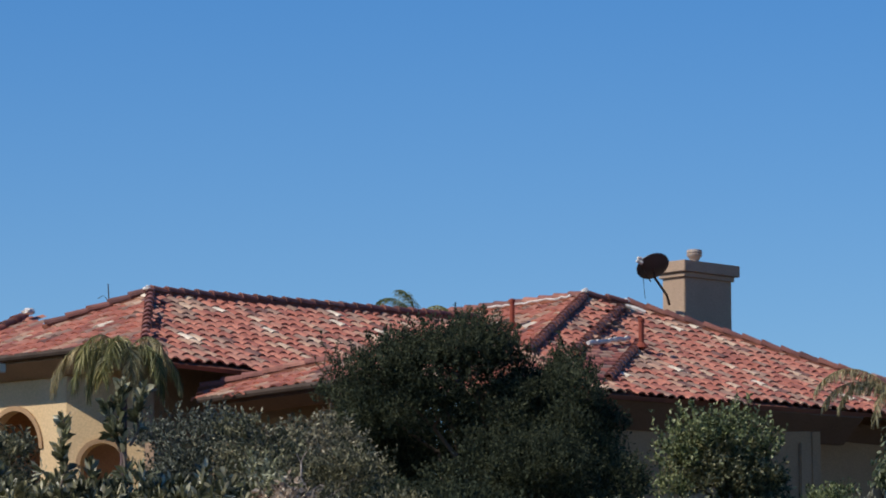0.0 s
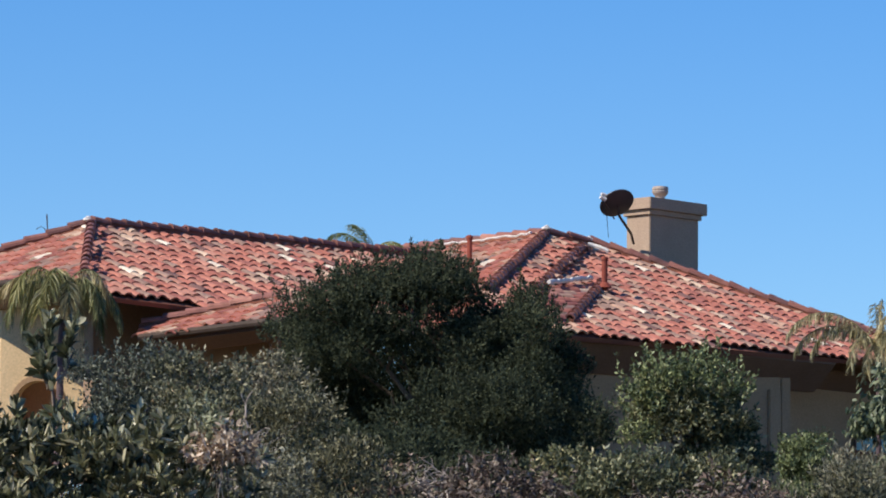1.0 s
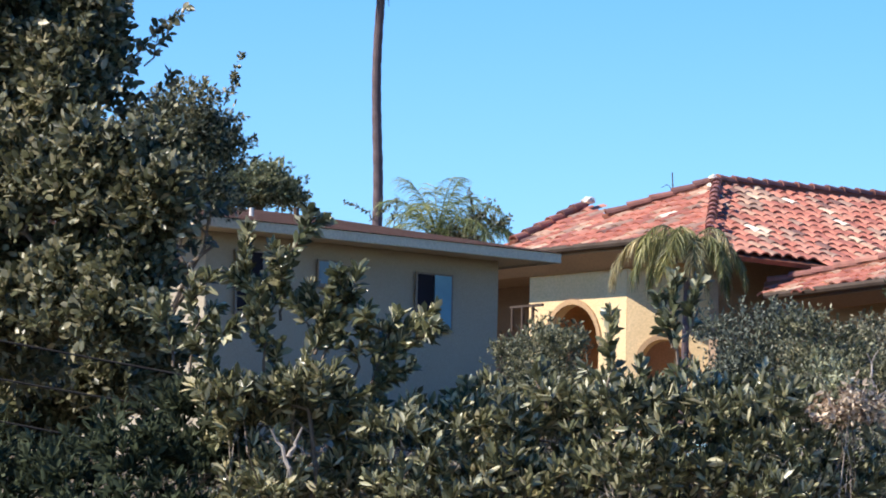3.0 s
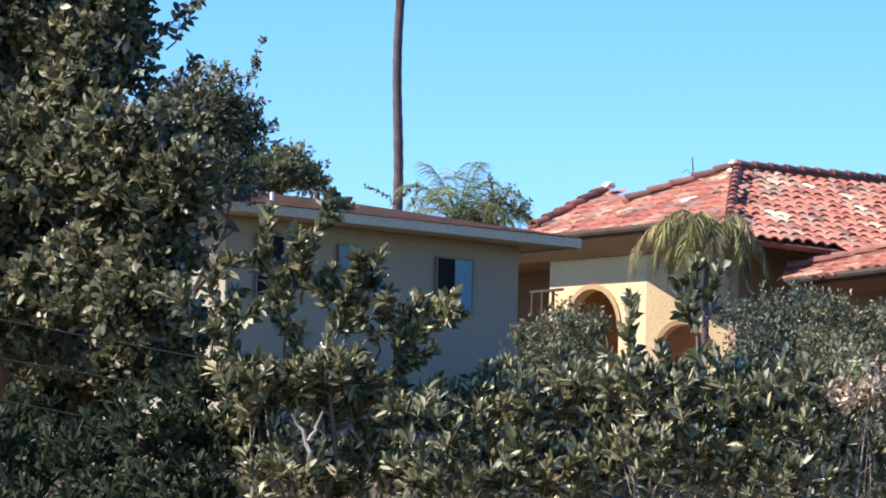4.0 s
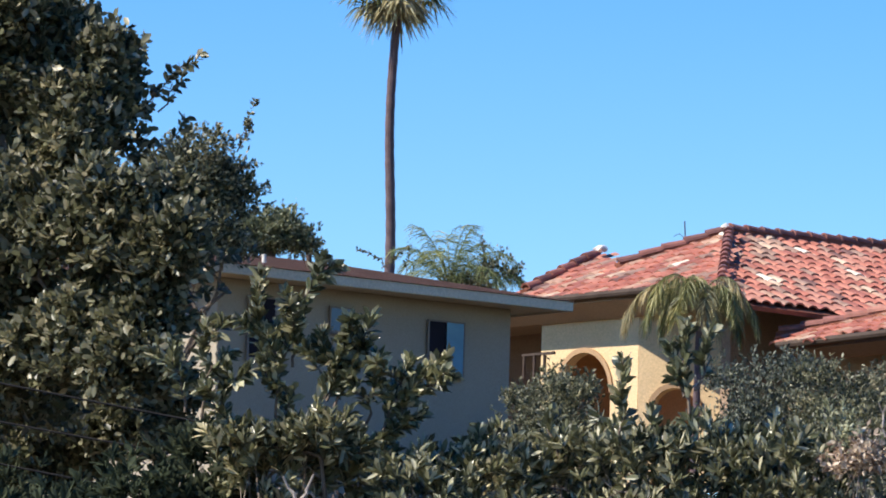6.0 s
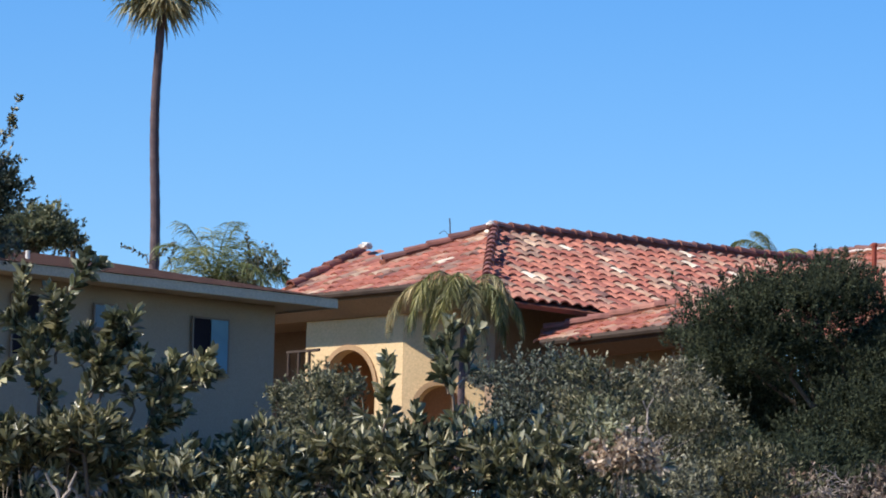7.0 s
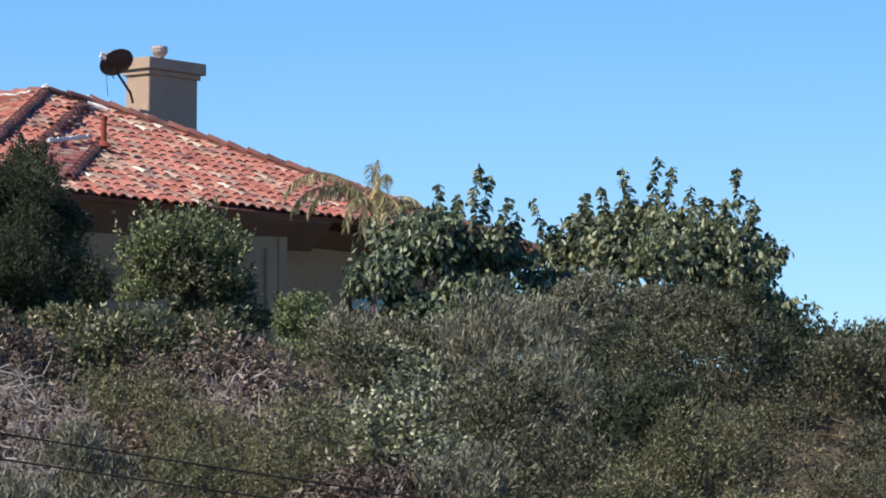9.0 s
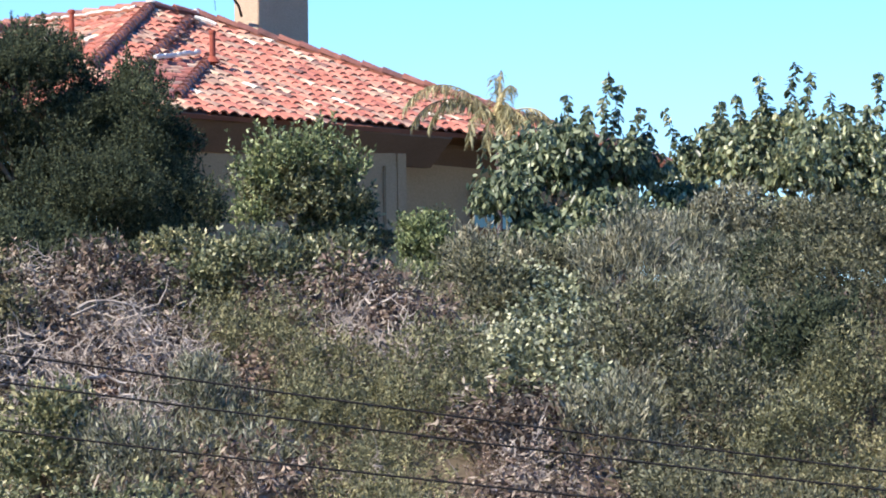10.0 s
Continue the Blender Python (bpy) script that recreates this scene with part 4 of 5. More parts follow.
# broad-leaved trees beside the right wing
LONG_LEAF = dict(per_twig=7, length=0.13, width=0.062, mat=LEAF_DARK, twig=0.34, rough=0.5, hang=0.62, spread=0.4, shell=0.25)
mulberry = plant("tree", "broad-leaved tree with drooping dark green leaves and upright shoots", "tree", ground(9.8, 92),
      [blob((10.03, 92.00, 9.71), 0.95, 0.75), blob((11.18, 92.50, 9.84), 0.7, 0.6), blob((10.59, 91.50, 8.95), 0.9, 0.5), blob((9.73, 91.00, 8.65), 0.7, 0.45), blob((11.49, 91.50, 8.77), 0.6, 0.5), blob((9.15, 91.00, 9.32), 0.5, 0.5), blob((10.02, 90.50, 8.43), 0.9, 0.4)],
      dict(LONG_LEAF, twigs=3000, seed=6), 0.09, 8, lumps=4)
shoots(mulberry, [((10.80, 92.00, 10.16), (10.93, 92.00, 11.47)), ((10.94, 92.00, 10.16), (11.09, 92.00, 11.24)), ((10.31, 92.00, 10.16), (10.25, 92.00, 11.11)), ((10.49, 92.00, 10.16), (10.59, 92.00, 10.93)), ((11.30, 92.00, 10.07), (11.44, 92.00, 10.88)), ((9.67, 92.00, 9.89), (9.77, 92.00, 10.57))],
       70, 0.13, 0.065, LEAF_DARK, 24, 80, 0.7)
mulberry_two = plant("tree", "wide broad-leaved tree with many upright leafy shoots", "tree", ground(14, 94),
      [blob((14.24, 94.00, 10.39), 0.75, 0.6), blob((14.15, 94.00, 9.97), 1.5, 0.95), blob((12.94, 94.00, 10.07), 0.75, 0.6), blob((15.35, 94.00, 9.78), 1.1, 0.9), blob((16.08, 94.00, 8.95), 0.8, 0.7), blob((12.24, 93.00, 9.34), 0.5, 0.5), blob((12.97, 93.00, 9.06), 0.8, 0.55), blob((14.25, 93.00, 8.88), 1.1, 0.6), blob((15.35, 93.00, 8.60), 0.9, 0.6)],
      dict(LONG_LEAF, twigs=5000, seed=7), 0.1, 10, lumps=4)
shoots(mulberry_two, [((13.60, 94.00, 10.53), (13.63, 94.00, 11.66)), ((13.73, 94.00, 10.44), (13.81, 94.00, 11.31)), ((14.23, 94.00, 10.53), (14.25, 94.00, 11.82)), ((14.39, 94.00, 10.53), (14.49, 94.00, 11.68)), ((13.08, 94.00, 10.44), (12.97, 94.00, 11.18)), ((13.32, 94.00, 10.44), (13.26, 94.00, 11.31)),
                      ((14.81, 94.00, 10.53), (14.82, 94.00, 11.36)), ((14.99, 94.00, 10.53), (15.08, 94.00, 11.17)), ((15.46, 94.00, 10.52), (15.62, 94.00, 11.66)), ((15.83, 94.00, 10.34), (15.93, 94.00, 11.17)), ((12.66, 94.00, 10.07), (12.03, 94.00, 11.04)), ((16.19, 94.00, 9.78), (16.48, 94.00, 10.34))],
       70, 0.13, 0.065, LEAF_DARK, 25, 80, 0.7)
tip_rng = np.random.default_rng(33)
for tree, left, right, foot_z, count, depth in ((mulberry, 9.4, 11.5, 10.0, 9, 92.0), (mulberry_two, 12.5, 16.0, 10.35, 20, 94.0)):
    tips = []
    for k in range(count):
        x = left + (right - left) * (k + tip_rng.uniform(0.1, 0.9)) / count
        start = Vector((x, depth + tip_rng.uniform(-0.5, 0.4), foot_z - tip_rng.uniform(0.0, 0.35)))
        tips.append((start, start + Vector((tip_rng.uniform(-0.2, 0.2), 0, tip_rng.uniform(0.5, 0.95)))))
    shoots(tree, tips, 70, 0.125, 0.062, LEAF_DARK, 34 + count, 80, 0.7)
lemon = plant("tree", "small citrus tree with fresh green outer leaves", "tree", ground(6.2, 91),
      [blob((5.95, 91.00, 9.62), 0.7, 0.4), blob((5.40, 91.00, 9.40), 0.45, 0.4), blob((6.60, 91.00, 9.15), 0.55, 0.45), blob((5.92, 91.00, 9.20), 0.8, 0.5), blob((6.45, 91.00, 8.62), 0.75, 0.4)],
      dict(twigs=3000, per_twig=8, length=0.085, width=0.04, mat=LEAF_GREEN, seed=8, twig=0.28, rough=0.5), 0.07, 8)
crown(lemon, [blob((5.85, 90.6, 9.95), 0.7, 0.45), blob((5.3, 90.5, 9.6), 0.42, 0.45), blob((6.55, 90.6, 9.75), 0.4, 0.35), blob((5.2, 90.3, 9.0), 0.35, 0.3)], 600, 8, 0.085, 0.038, LEAF_LIGHT, 88, upward=1.2, twig=0.3, rough=0.7, shell=0.5, name="new_growth")
shoots(lemon, [((5.48, 91.00, 9.99), (5.25, 91.00, 10.57)), ((5.66, 91.00, 9.99), (5.47, 91.00, 10.59)), ((6.28, 91.00, 9.99), (6.48, 91.00, 10.70)), ((6.54, 91.00, 9.81), (6.83, 91.00, 10.39)), ((6.72, 91.00, 9.54), (7.03, 91.00, 9.90)), ((6.01, 91.00, 9.99), (6.06, 91.00, 10.48)),
               ((5.04, 91.00, 9.64), (4.86, 91.00, 9.90))], 110, 0.085, 0.04, LEAF_LIGHT, 26, 45)

# ---- palms ----
feather_palm("feather palm with drooping yellow-green fronds before the arches", ground(-4.35, 93), (-4.30, 93.00, 11.55),
             [((math.cos(a) * c, math.sin(a) * c, z), n, g) for a, c, z, n, g in (
                 (3.1, 0.8, 0.72, 1.75, 2.9), (3.5, 0.8, 0.6, 1.35, 3.0), (4.2, 0.8, 0.6, 1.1, 3.2), (4.9, 0.7, 0.7, 1.1, 3.2), (5.5, 0.8, 0.75, 1.3, 3.0), (6.2, 0.8, 0.62, 1.35, 2.9), (0.7, 0.6, 0.8, 1.0, 2.8),
                 (2.4, 0.6, 0.75, 1.1, 2.8), (3.2, 0.9, 0.2, 1.0, 2.8), (5.2, 0.8, 0.2, 1.0, 3.2), (6.0, 0.9, 0.25, 1.1, 3.0), (4.5, 0.5, 0.9, 1.2, 3.2), (5.8, 0.5, 0.9, 1.2, 3.2), (3.7, 0.5, 0.9, 1.3, 3.2))],
             0.46, LEAF_PALM, 41, 0.06, 1.05, LEAF_PALM_DRY, 170)
feather_palm("feather palm with dry drooping fronds beside the tiled roof", ground(9.5, 95.2), (9.47, 95.00, 10.96),
             [((-0.75, -0.15, 0.95), 2.0, 2.0), ((-0.6, 0.2, 0.8), 1.5, 2.4), ((0.06, 0.0, 1.0), 0.85, 0.3), ((-0.05, 0.1, 1.0), 0.8, 0.5), ((0.7, -0.2, 0.6), 1.2, 2.2), ((0.2, -0.8, 0.5), 1.0, 2.8), ((-0.3, -0.7, 0.3), 1.0, 2.8), ((0.9, 0.1, 0.3), 1.4, 1.2), ((0.15, -0.5, 0.8), 0.8, 2.6), ((-0.85, -0.1, 0.75), 1.7, 1.8), ((0.1, -0.35, 0.9), 0.9, 1.6), ((-0.35, -0.4, 0.5), 1.2, 3.2), ((0.35, -0.5, 0.45), 1.2, 3.2), ((0.0, -0.6, 0.2), 1.2, 3.2), ((0.55, -0.35, 0.3), 1.1, 3.0)],
             0.30, LEAF_PALM_DRY, 42, 0.045, 1.5, None, 170)
feather_palm("feather palm with bright feathery fronds beyond the low house", ground(-9.0, 106), (-9.66, 106.00, 13.05),
             [((math.cos(a) * c, math.sin(a) * c, 1.0), n, g) for a, c, n, g in (
                 (3.1, 0.5, 1.5, 1.6), (3.7, 0.3, 1.45, 1.3), (4.4, 0.5, 1.4, 1.9), (5.2, 0.3, 1.5, 1.4), (6.0, 0.6, 1.6, 1.7), (0.2, 0.9, 1.7, 1.8), (0.9, 0.4, 1.5, 1.5), (1.8, 0.3, 1.4, 1.2), (2.6, 0.6, 1.4, 1.8), (6.2, 1.4, 1.8, 1.5), (5.6, 1.0, 1.6, 1.9), (3.4, 0.9, 1.2, 1.9), (0.0, 0.2, 1.3, 1.0), (6.1, 2.2, 1.9, 1.0))],
             0.5, LEAF_PALM_FRESH, 43, 0.09, 0.55, None, 80)
feather_palm("feather palm whose frond tips rise over the ridge", ground(1.0, 107), (0.90, 107.00, 13.80),
             [((-0.5, 0, 0.85), 1.0, 1.7), ((-0.2, 0.2, 1.0), 0.85, 1.5), ((0.5, 0, 0.7), 0.8, 1.8), ((-0.75, 0.1, 0.6), 1.0, 1.8)],
             0.3, LEAF_PALM_FRESH, 44, 0.08, 0.8)


def fan_palm(base, heart):
    """A very tall fan palm: thin trunk, a skirt of dry leaves and round fans on stalks."""
    rng = np.random.default_rng(45)
    palm = thing("palm_tree", "very tall fan palm with a thin bare trunk", "palm tree", at=base)
    top = local(palm, heart)
    n = 60
    bm = bmesh.new()
    add_tube(bm, [Vector((0, 0, 0)).lerp(top, i / n) + Vector((0.05 * math.sin(i * 0.23), 0, 0)) for i in range(n + 1)], [(0.135 - 0.045 * i / n) * (1.05 if i % 2 else 0.97) for i in range(n + 1)], 12)
    part("trunk", bm, PALM_BARK, palm)
    for k in range(34):
        a = k * 2.4
        lift = 1.0 - 2.0 * k / 33
        way = np.array([math.cos(a) * math.cos(lift), math.sin(a) * math.cos(lift), math.sin(lift)])
        stalk = np.array(top) + way * (0.75 if lift > -0.4 else 0.45)
        bm = bmesh.new()
        add_tube(bm, [top, Vector(stalk)], [0.02, 0.012], 5)
        fan = part("leaf", bm, LEAF_PALM, palm)
        m = 26
        side = np.cross(way, (0, 0, 1.0))
        side /= np.linalg.norm(side)
        up = np.cross(side, way)
        ang = np.linspace(-1.9, 1.9, m) + rng.normal(size=m) * 0.04
        d = way[None] * np.cos(ang)[:, None] + side[None] * np.sin(ang)[:, None] + up[None] * 0.12 * rng.normal(size=(m, 1))
        p = np.repeat(stalk[None], m, 0)
        size = rng.uniform(0.55, 0.75, (m, 1))
        half = np.cross(d, up[None]) * 0.028
        mid, tip = p + d * size * 0.6, p + d * size - np.array([[0, 0, 0.22]]) * rng.uniform(0.5, 1.4, (m, 1))
        feather_leaves(fan, [np.stack([p + half * 0.3, p - half * 0.3, mid + half, mid - half, tip, tip + half * 0.2], 1)], LEAF_PALM_DRY if lift < -0.35 else LEAF_PALM, "fan")


fan_palm(ground(-12.42, 121), (-12.27, 120.00, 21.02))

# ---- plants: the row of tall shrubs in front ----
UPRIGHT = dict(per_twig=12, length=0.155, width=0.046, mat=LEAF_HEDGE, twig=0.07, rough=0.3, shell=0.3, upward=0.9, fold=0.4, rosette=True)
ROW = [((-10.32, 60.00, 5.47), 0.75), ((-9.32, 59.50, 5.36), 0.6), ((-8.15, 57.00, 5.45), 0.65), ((-7.70, 57.50, 5.95), 0.5), ((-6.91, 57.00, 5.72), 0.65), ((-6.14, 57.50, 5.76), 0.62), ((-5.29, 56.50, 5.60), 0.62), ((-4.65, 57.00, 5.75), 0.65), ((-4.00, 57.50, 5.86), 0.65),
       ((-3.27, 57.00, 5.95), 0.65), ((-2.61, 57.50, 6.00), 0.65), ((-1.96, 57.00, 5.86), 0.7), ((-1.26, 58.00, 5.97), 0.6)]
for i, (p, r) in enumerate(ROW):
    # the first four take the dark leaf as painted shade below the tall tree
    plant("shrub", "tall evergreen shrub with upright grey-green leaf clusters", "shrub", ground(p[0], p[1]),
          [blob(p, r, r * 0.85), (p[0] + 0.15, p[1] - 0.3, p[2] - r * 1.1, r * 1.05, r, r)],
          dict(UPRIGHT, twigs=230, seed=100 + i, mat=LEAF_OAK_SHADE if i < 4 else LEAF_HEDGE), 0.04, 16, "front row of shrubs", DEAD)
loquat = plant("shrub", "loose evergreen shrub with long upright leafy shoots", "shrub", ground(-7.0, 56.5),
               [blob((-6.39, 56.50, 6.08), 0.5, 0.35), blob((-7.20, 56.50, 6.06), 0.4, 0.3)], dict(UPRIGHT, twigs=190, seed=130), 0.04, 6)
LOQUAT_SHOOTS = [((-6.62, 56.50, 5.96), (-7.05, 56.50, 7.82)), ((-6.87, 56.50, 6.76), (-6.45, 56.50, 8.00)), ((-6.70, 56.50, 6.88), (-6.66, 56.50, 7.57)), ((-6.39, 56.50, 6.08), (-6.42, 56.50, 7.23)), ((-6.29, 56.50, 6.42), (-5.92, 56.50, 7.41)),
                ((-6.35, 56.50, 6.54), (-6.14, 56.50, 7.17)), ((-5.94, 56.50, 6.32), (-5.84, 56.50, 7.01)), ((-5.82, 56.50, 6.15), (-5.50, 56.50, 6.98)), ((-5.66, 56.50, 6.44), (-5.10, 56.50, 6.82)), ((-5.71, 56.50, 6.38), (-5.32, 56.50, 6.90)),
                ((-6.86, 56.50, 6.36), (-6.89, 56.50, 7.22)), ((-6.05, 56.50, 5.97), (-5.37, 56.50, 6.44)), ((-7.31, 56.50, 6.06), (-7.39, 56.50, 6.86)), ((-7.61, 56.50, 6.34), (-7.58, 56.50, 7.32)), ((-7.78, 56.50, 6.40), (-7.92, 56.50, 7.09)),
                ((-3.38, 56.50, 6.13), (-3.37, 56.50, 7.02)), ((-2.71, 57.00, 6.53), (-2.76, 57.00, 7.45)), ((-2.66, 57.00, 6.76), (-2.50, 57.00, 7.37)), ((-2.77, 57.00, 6.70), (-2.93, 57.00, 7.22)), ((-4.91, 57.00, 5.80), (-4.84, 57.00, 6.32)), ((-4.02, 57.00, 6.05), (-4.15, 57.00, 6.51))]
shoots(loquat, LOQUAT_SHOOTS, 140, 0.155, 0.056, LEAF_HEDGE, 27, 42, 0.0, 0.018)
side_rng = np.random.default_rng(29)
side_twigs = []
for a, b in LOQUAT_SHOOTS[:15]:
    for share in (0.35, 0.7):
        a_v, b_v = Vector(a), Vector(b)
        p = a_v.lerp(b_v, share + side_rng.uniform(-0.1, 0.1))
        out = Vector((side_rng.uniform(-0.32, 0.32), side_rng.uniform(-0.25, 0.2), side_rng.uniform(0.12, 0.34)))
        side_twigs.append((p, p + out))
shoots(loquat, side_twigs, 165, 0.155, 0.056, LEAF_HEDGE, 30, 45, 0.0, 0.01)

# ---- plants: shrubs between the row and the houses ----
FINE = dict(per_twig=8, length=0.075, width=0.028, twig=0.2, rough=0.3, shell=0.35, upward=0.8)
for i, (p, rx, rz, mat, n, label) in enumerate((
        ((-6.12, 84.00, 8.83), 0.62, 0.6, LEAF_SHRUB, 900, "fine-leaved grey-green bush below the arches"),
        ((-5.78, 80.00, 8.49), 0.8, 0.6, LEAF_SHRUB, 900, "fine-leaved green bush on the hilltop"),
        ((-2.73, 80.00, 8.81), 0.85, 0.75, LEAF_BLUE, 1200, "dusty blue-green bush on the hillside"),
        ((-1.71, 78.00, 8.42), 0.9, 0.75, LEAF_SHRUB, 1300, "dusty grey-green bush on the hillside"),
        ((-0.81, 82.00, 8.96), 0.75, 0.6, LEAF_SAGE, 1000, "fine-leaved bush beside the oak"),
        ((-0.43, 76.00, 7.50), 1.0, 0.8, LEAF_SCRUB, 1200, "dark grey-green bush on the hillside"),
        ((-1.99, 72.00, 7.01), 0.9, 0.6, LEAF_SHRUB, 900, "grey-green bush on the hillside"),
        ((-0.87, 70.00, 6.53), 0.9, 0.6, LEAF_SAGE, 900, "grey sage bush on the hillside"),
        ((-1.25, 57.00, 6.42), 0.2, 0.22, LEAF_PALE, 90, "bush with pale yellow-green leaves"),
        ((0.48, 72.00, 6.78), 0.9, 0.6, LEAF_SCRUB, 900, "grey-green bush under the oak"),
        ((7.81, 90.00, 8.66), 0.5, 0.42, LEAF_LIGHT, 700, "bright green leafy bush beside the wall"),
        # dark leaf colour deepens the shade below the tall tree
        ((-11.70, 67.00, 6.90), 1.3, 0.8, LEAF_OAK_SHADE, 2200, "bush in shade-dark leaves under the tall evergreen tree"),
        ((11.51, 89.00, 8.49), 0.65, 0.4, LEAF_SAGE, 900, "grey-green bush on the crest of the hill"),
        ((12.39, 89.00, 8.75), 0.75, 0.55, LEAF_SAGE, 1100, "grey-green bush on the crest of the hill"),
        ((13.53, 89.00, 8.75), 0.95, 0.55, LEAF_SCRUB, 1300, "grey-green bush on the crest of the hill"),
        ((14.67, 89.00, 8.64), 0.85, 0.55, LEAF_OAK_SHADE, 1100, "grey-green bush on the crest of the hill"),
        ((12.06, 88.00, 7.98), 0.9, 0.5, LEAF_SAGE, 1200, "grey-green bush on the crest of the hill"),
        ((8.44, 88.00, 7.99), 0.55, 0.4, LEAF_SAGE, 700, "grey-green bush on the crest of the hill"),
        ((9.73, 88.00, 7.90), 0.7, 0.4, LEAF_SAGE, 900, "grey-green bush on the crest of the hill"),
        ((16.15, 90.00, 8.06), 0.9, 0.6, LEAF_OAK_SHADE, 1100, "dark bush on the crest of the hill"),
        ((17.65, 93.00, 8.29), 1.0, 0.55, LEAF_DARK, 1100, "dark bush on the crest of the hill"),
        ((18.53, 93.00, 8.30), 1.0, 0.6, LEAF_SCRUB, 900, "dark bush on the crest of the hill"))):
    foot = ground(p[0], p[1])
    plant("shrub", label, "shrub", foot, [blob(p, rx, rz), (p[0] + 0.2, p[1] - 0.3, max(foot[2] + 0.25, p[2] - rz * 0.8), rx * 0.95, rx, rz * 0.8),
          (p[0] - 0.1, p[1] - 0.2, (p[2] + foot[2]) / 2, rx * 0.95, rx, max(rz * 0.5, (p[2] - foot[2]) * 0.5))], dict(FINE, twigs=int(n * (2.1 if p[0] > 9 else 1.4)), mat=mat, seed=200 + i), 0.04, 8, lumps=5)
plant("shrub", "low bush of bleached dead leaves before the hillside shrubs", "shrub", ground(-1.0, 56.6), [blob((-0.98, 56.6, 6.02), 0.36, 0.24)],
      dict(FINE, twigs=120, length=0.085, width=0.04, mat=LEAF_BLEACHED, seed=231, hang=0.3), 0.012, 8, bark=DEAD)
sapling = plant("shrub", "thin half-bare sapling beside the porch roof", "shrub", ground(-0.8, 90), [blob((-0.69, 90.00, 10.59), 0.3, 0.4)], dict(FINE, twigs=90, mat=LEAF_OAK_SHADE, seed=230), 0.03, 5)
shoots(sapling, [((-0.69, 90.00, 10.59), (-0.85, 90.00, 11.68)), ((-0.75, 90.00, 10.95), (-0.53, 90.00, 11.60)), ((-0.74, 90.00, 10.86), (-1.03, 90.00, 11.31)), ((-0.38, 90.00, 10.78), (-0.35, 90.00, 11.51))], 50, 0.06, 0.025, LEAF_OAK_SHADE, 28, 50)

# ---- plants: scrub all over the bank ----
SPECIES = {
    "dry": (dict(FINE, twigs=150, per_twig=8, mat=LEAF_DRY, length=0.11, width=0.034, upward=0.3, hang=0.45), "dry brown brush with hanging leaves and bare twigs", 24, DEAD),
    "olive": (dict(FINE, twigs=480, per_twig=8, mat=LEAF_OLIVE, length=0.06, width=0.02), "low olive-green scrub bush on the bank", 6, BARK),
    "light": (dict(FINE, twigs=280, per_twig=8, mat=LEAF_PALE, length=0.08, width=0.05, hang=0.3), "leafy pale green bush on the bank", 6, BARK),
    "sage": (dict(FINE, twigs=280, per_twig=8, mat=LEAF_SAGE, length=0.12, width=0.02, upward=1.5, spread=0.45), "grey-green sage bush on the bank", 10, DEAD),
    "dark": (dict(FINE, twigs=420, per_twig=8, mat=LEAF_SCRUB, length=0.07, width=0.026), "dark olive-green scrub bush on the bank", 6, BARK),
    # scrub with leaves darkened to paint the deep shade under the oak
    "shade": (dict(FINE, twigs=340, per_twig=8, mat=LEAF_OAK_SHADE, length=0.075, width=0.034), "scrub bush on the bank with shade-dark leaves", 6, BARK),
    "green": (dict(FINE, twigs=260, per_twig=8, mat=LEAF_GREEN, length=0.085, width=0.038), "mid-green scrub bush on the bank", 6, BARK),
}
PATCHES = [("dry", (2.2, 79.0)), ("dry", (1.4, 73.8)), ("dry", (5.8, 77.2)), ("dry", (6.2, 75.2)), ("olive", (4.4, 74.5)), ("olive", (5.9, 69.8)), ("olive", (4.7, 69.8)), ("light", (8.2, 77.2)), ("light", (7.5, 73.5)),
           ("sage", (9.3, 76.0)), ("sage", (9.6, 73.2)), ("dark", (11.6, 77.0)), ("dark", (11.2, 71.0)), ("green", (1.3, 68.0)), ("green", (4.3, 83.0)), ("green", (8.0, 94.8)), ("dry", (6.9, 68.0)), ("sage", (3.1, 69.8)),
           ("green", (2.5, 67.8)), ("sage", (7.5, 79.5)), ("dark", (9.4, 68.0)), ("dark", (8.3, 70.2)), ("sage", (-0.7, 94.8)), ("olive", (10.0, 68.0)), ("sage", (9.4, 94.8)), ("shade", (-3, 80)), ("green", (4.5, 81)), ("dry", (2.3, 72.0)), ("dry", (1.6, 70.5)), ("dry", (3.3, 74.0)), ("dark", (22, 80))]


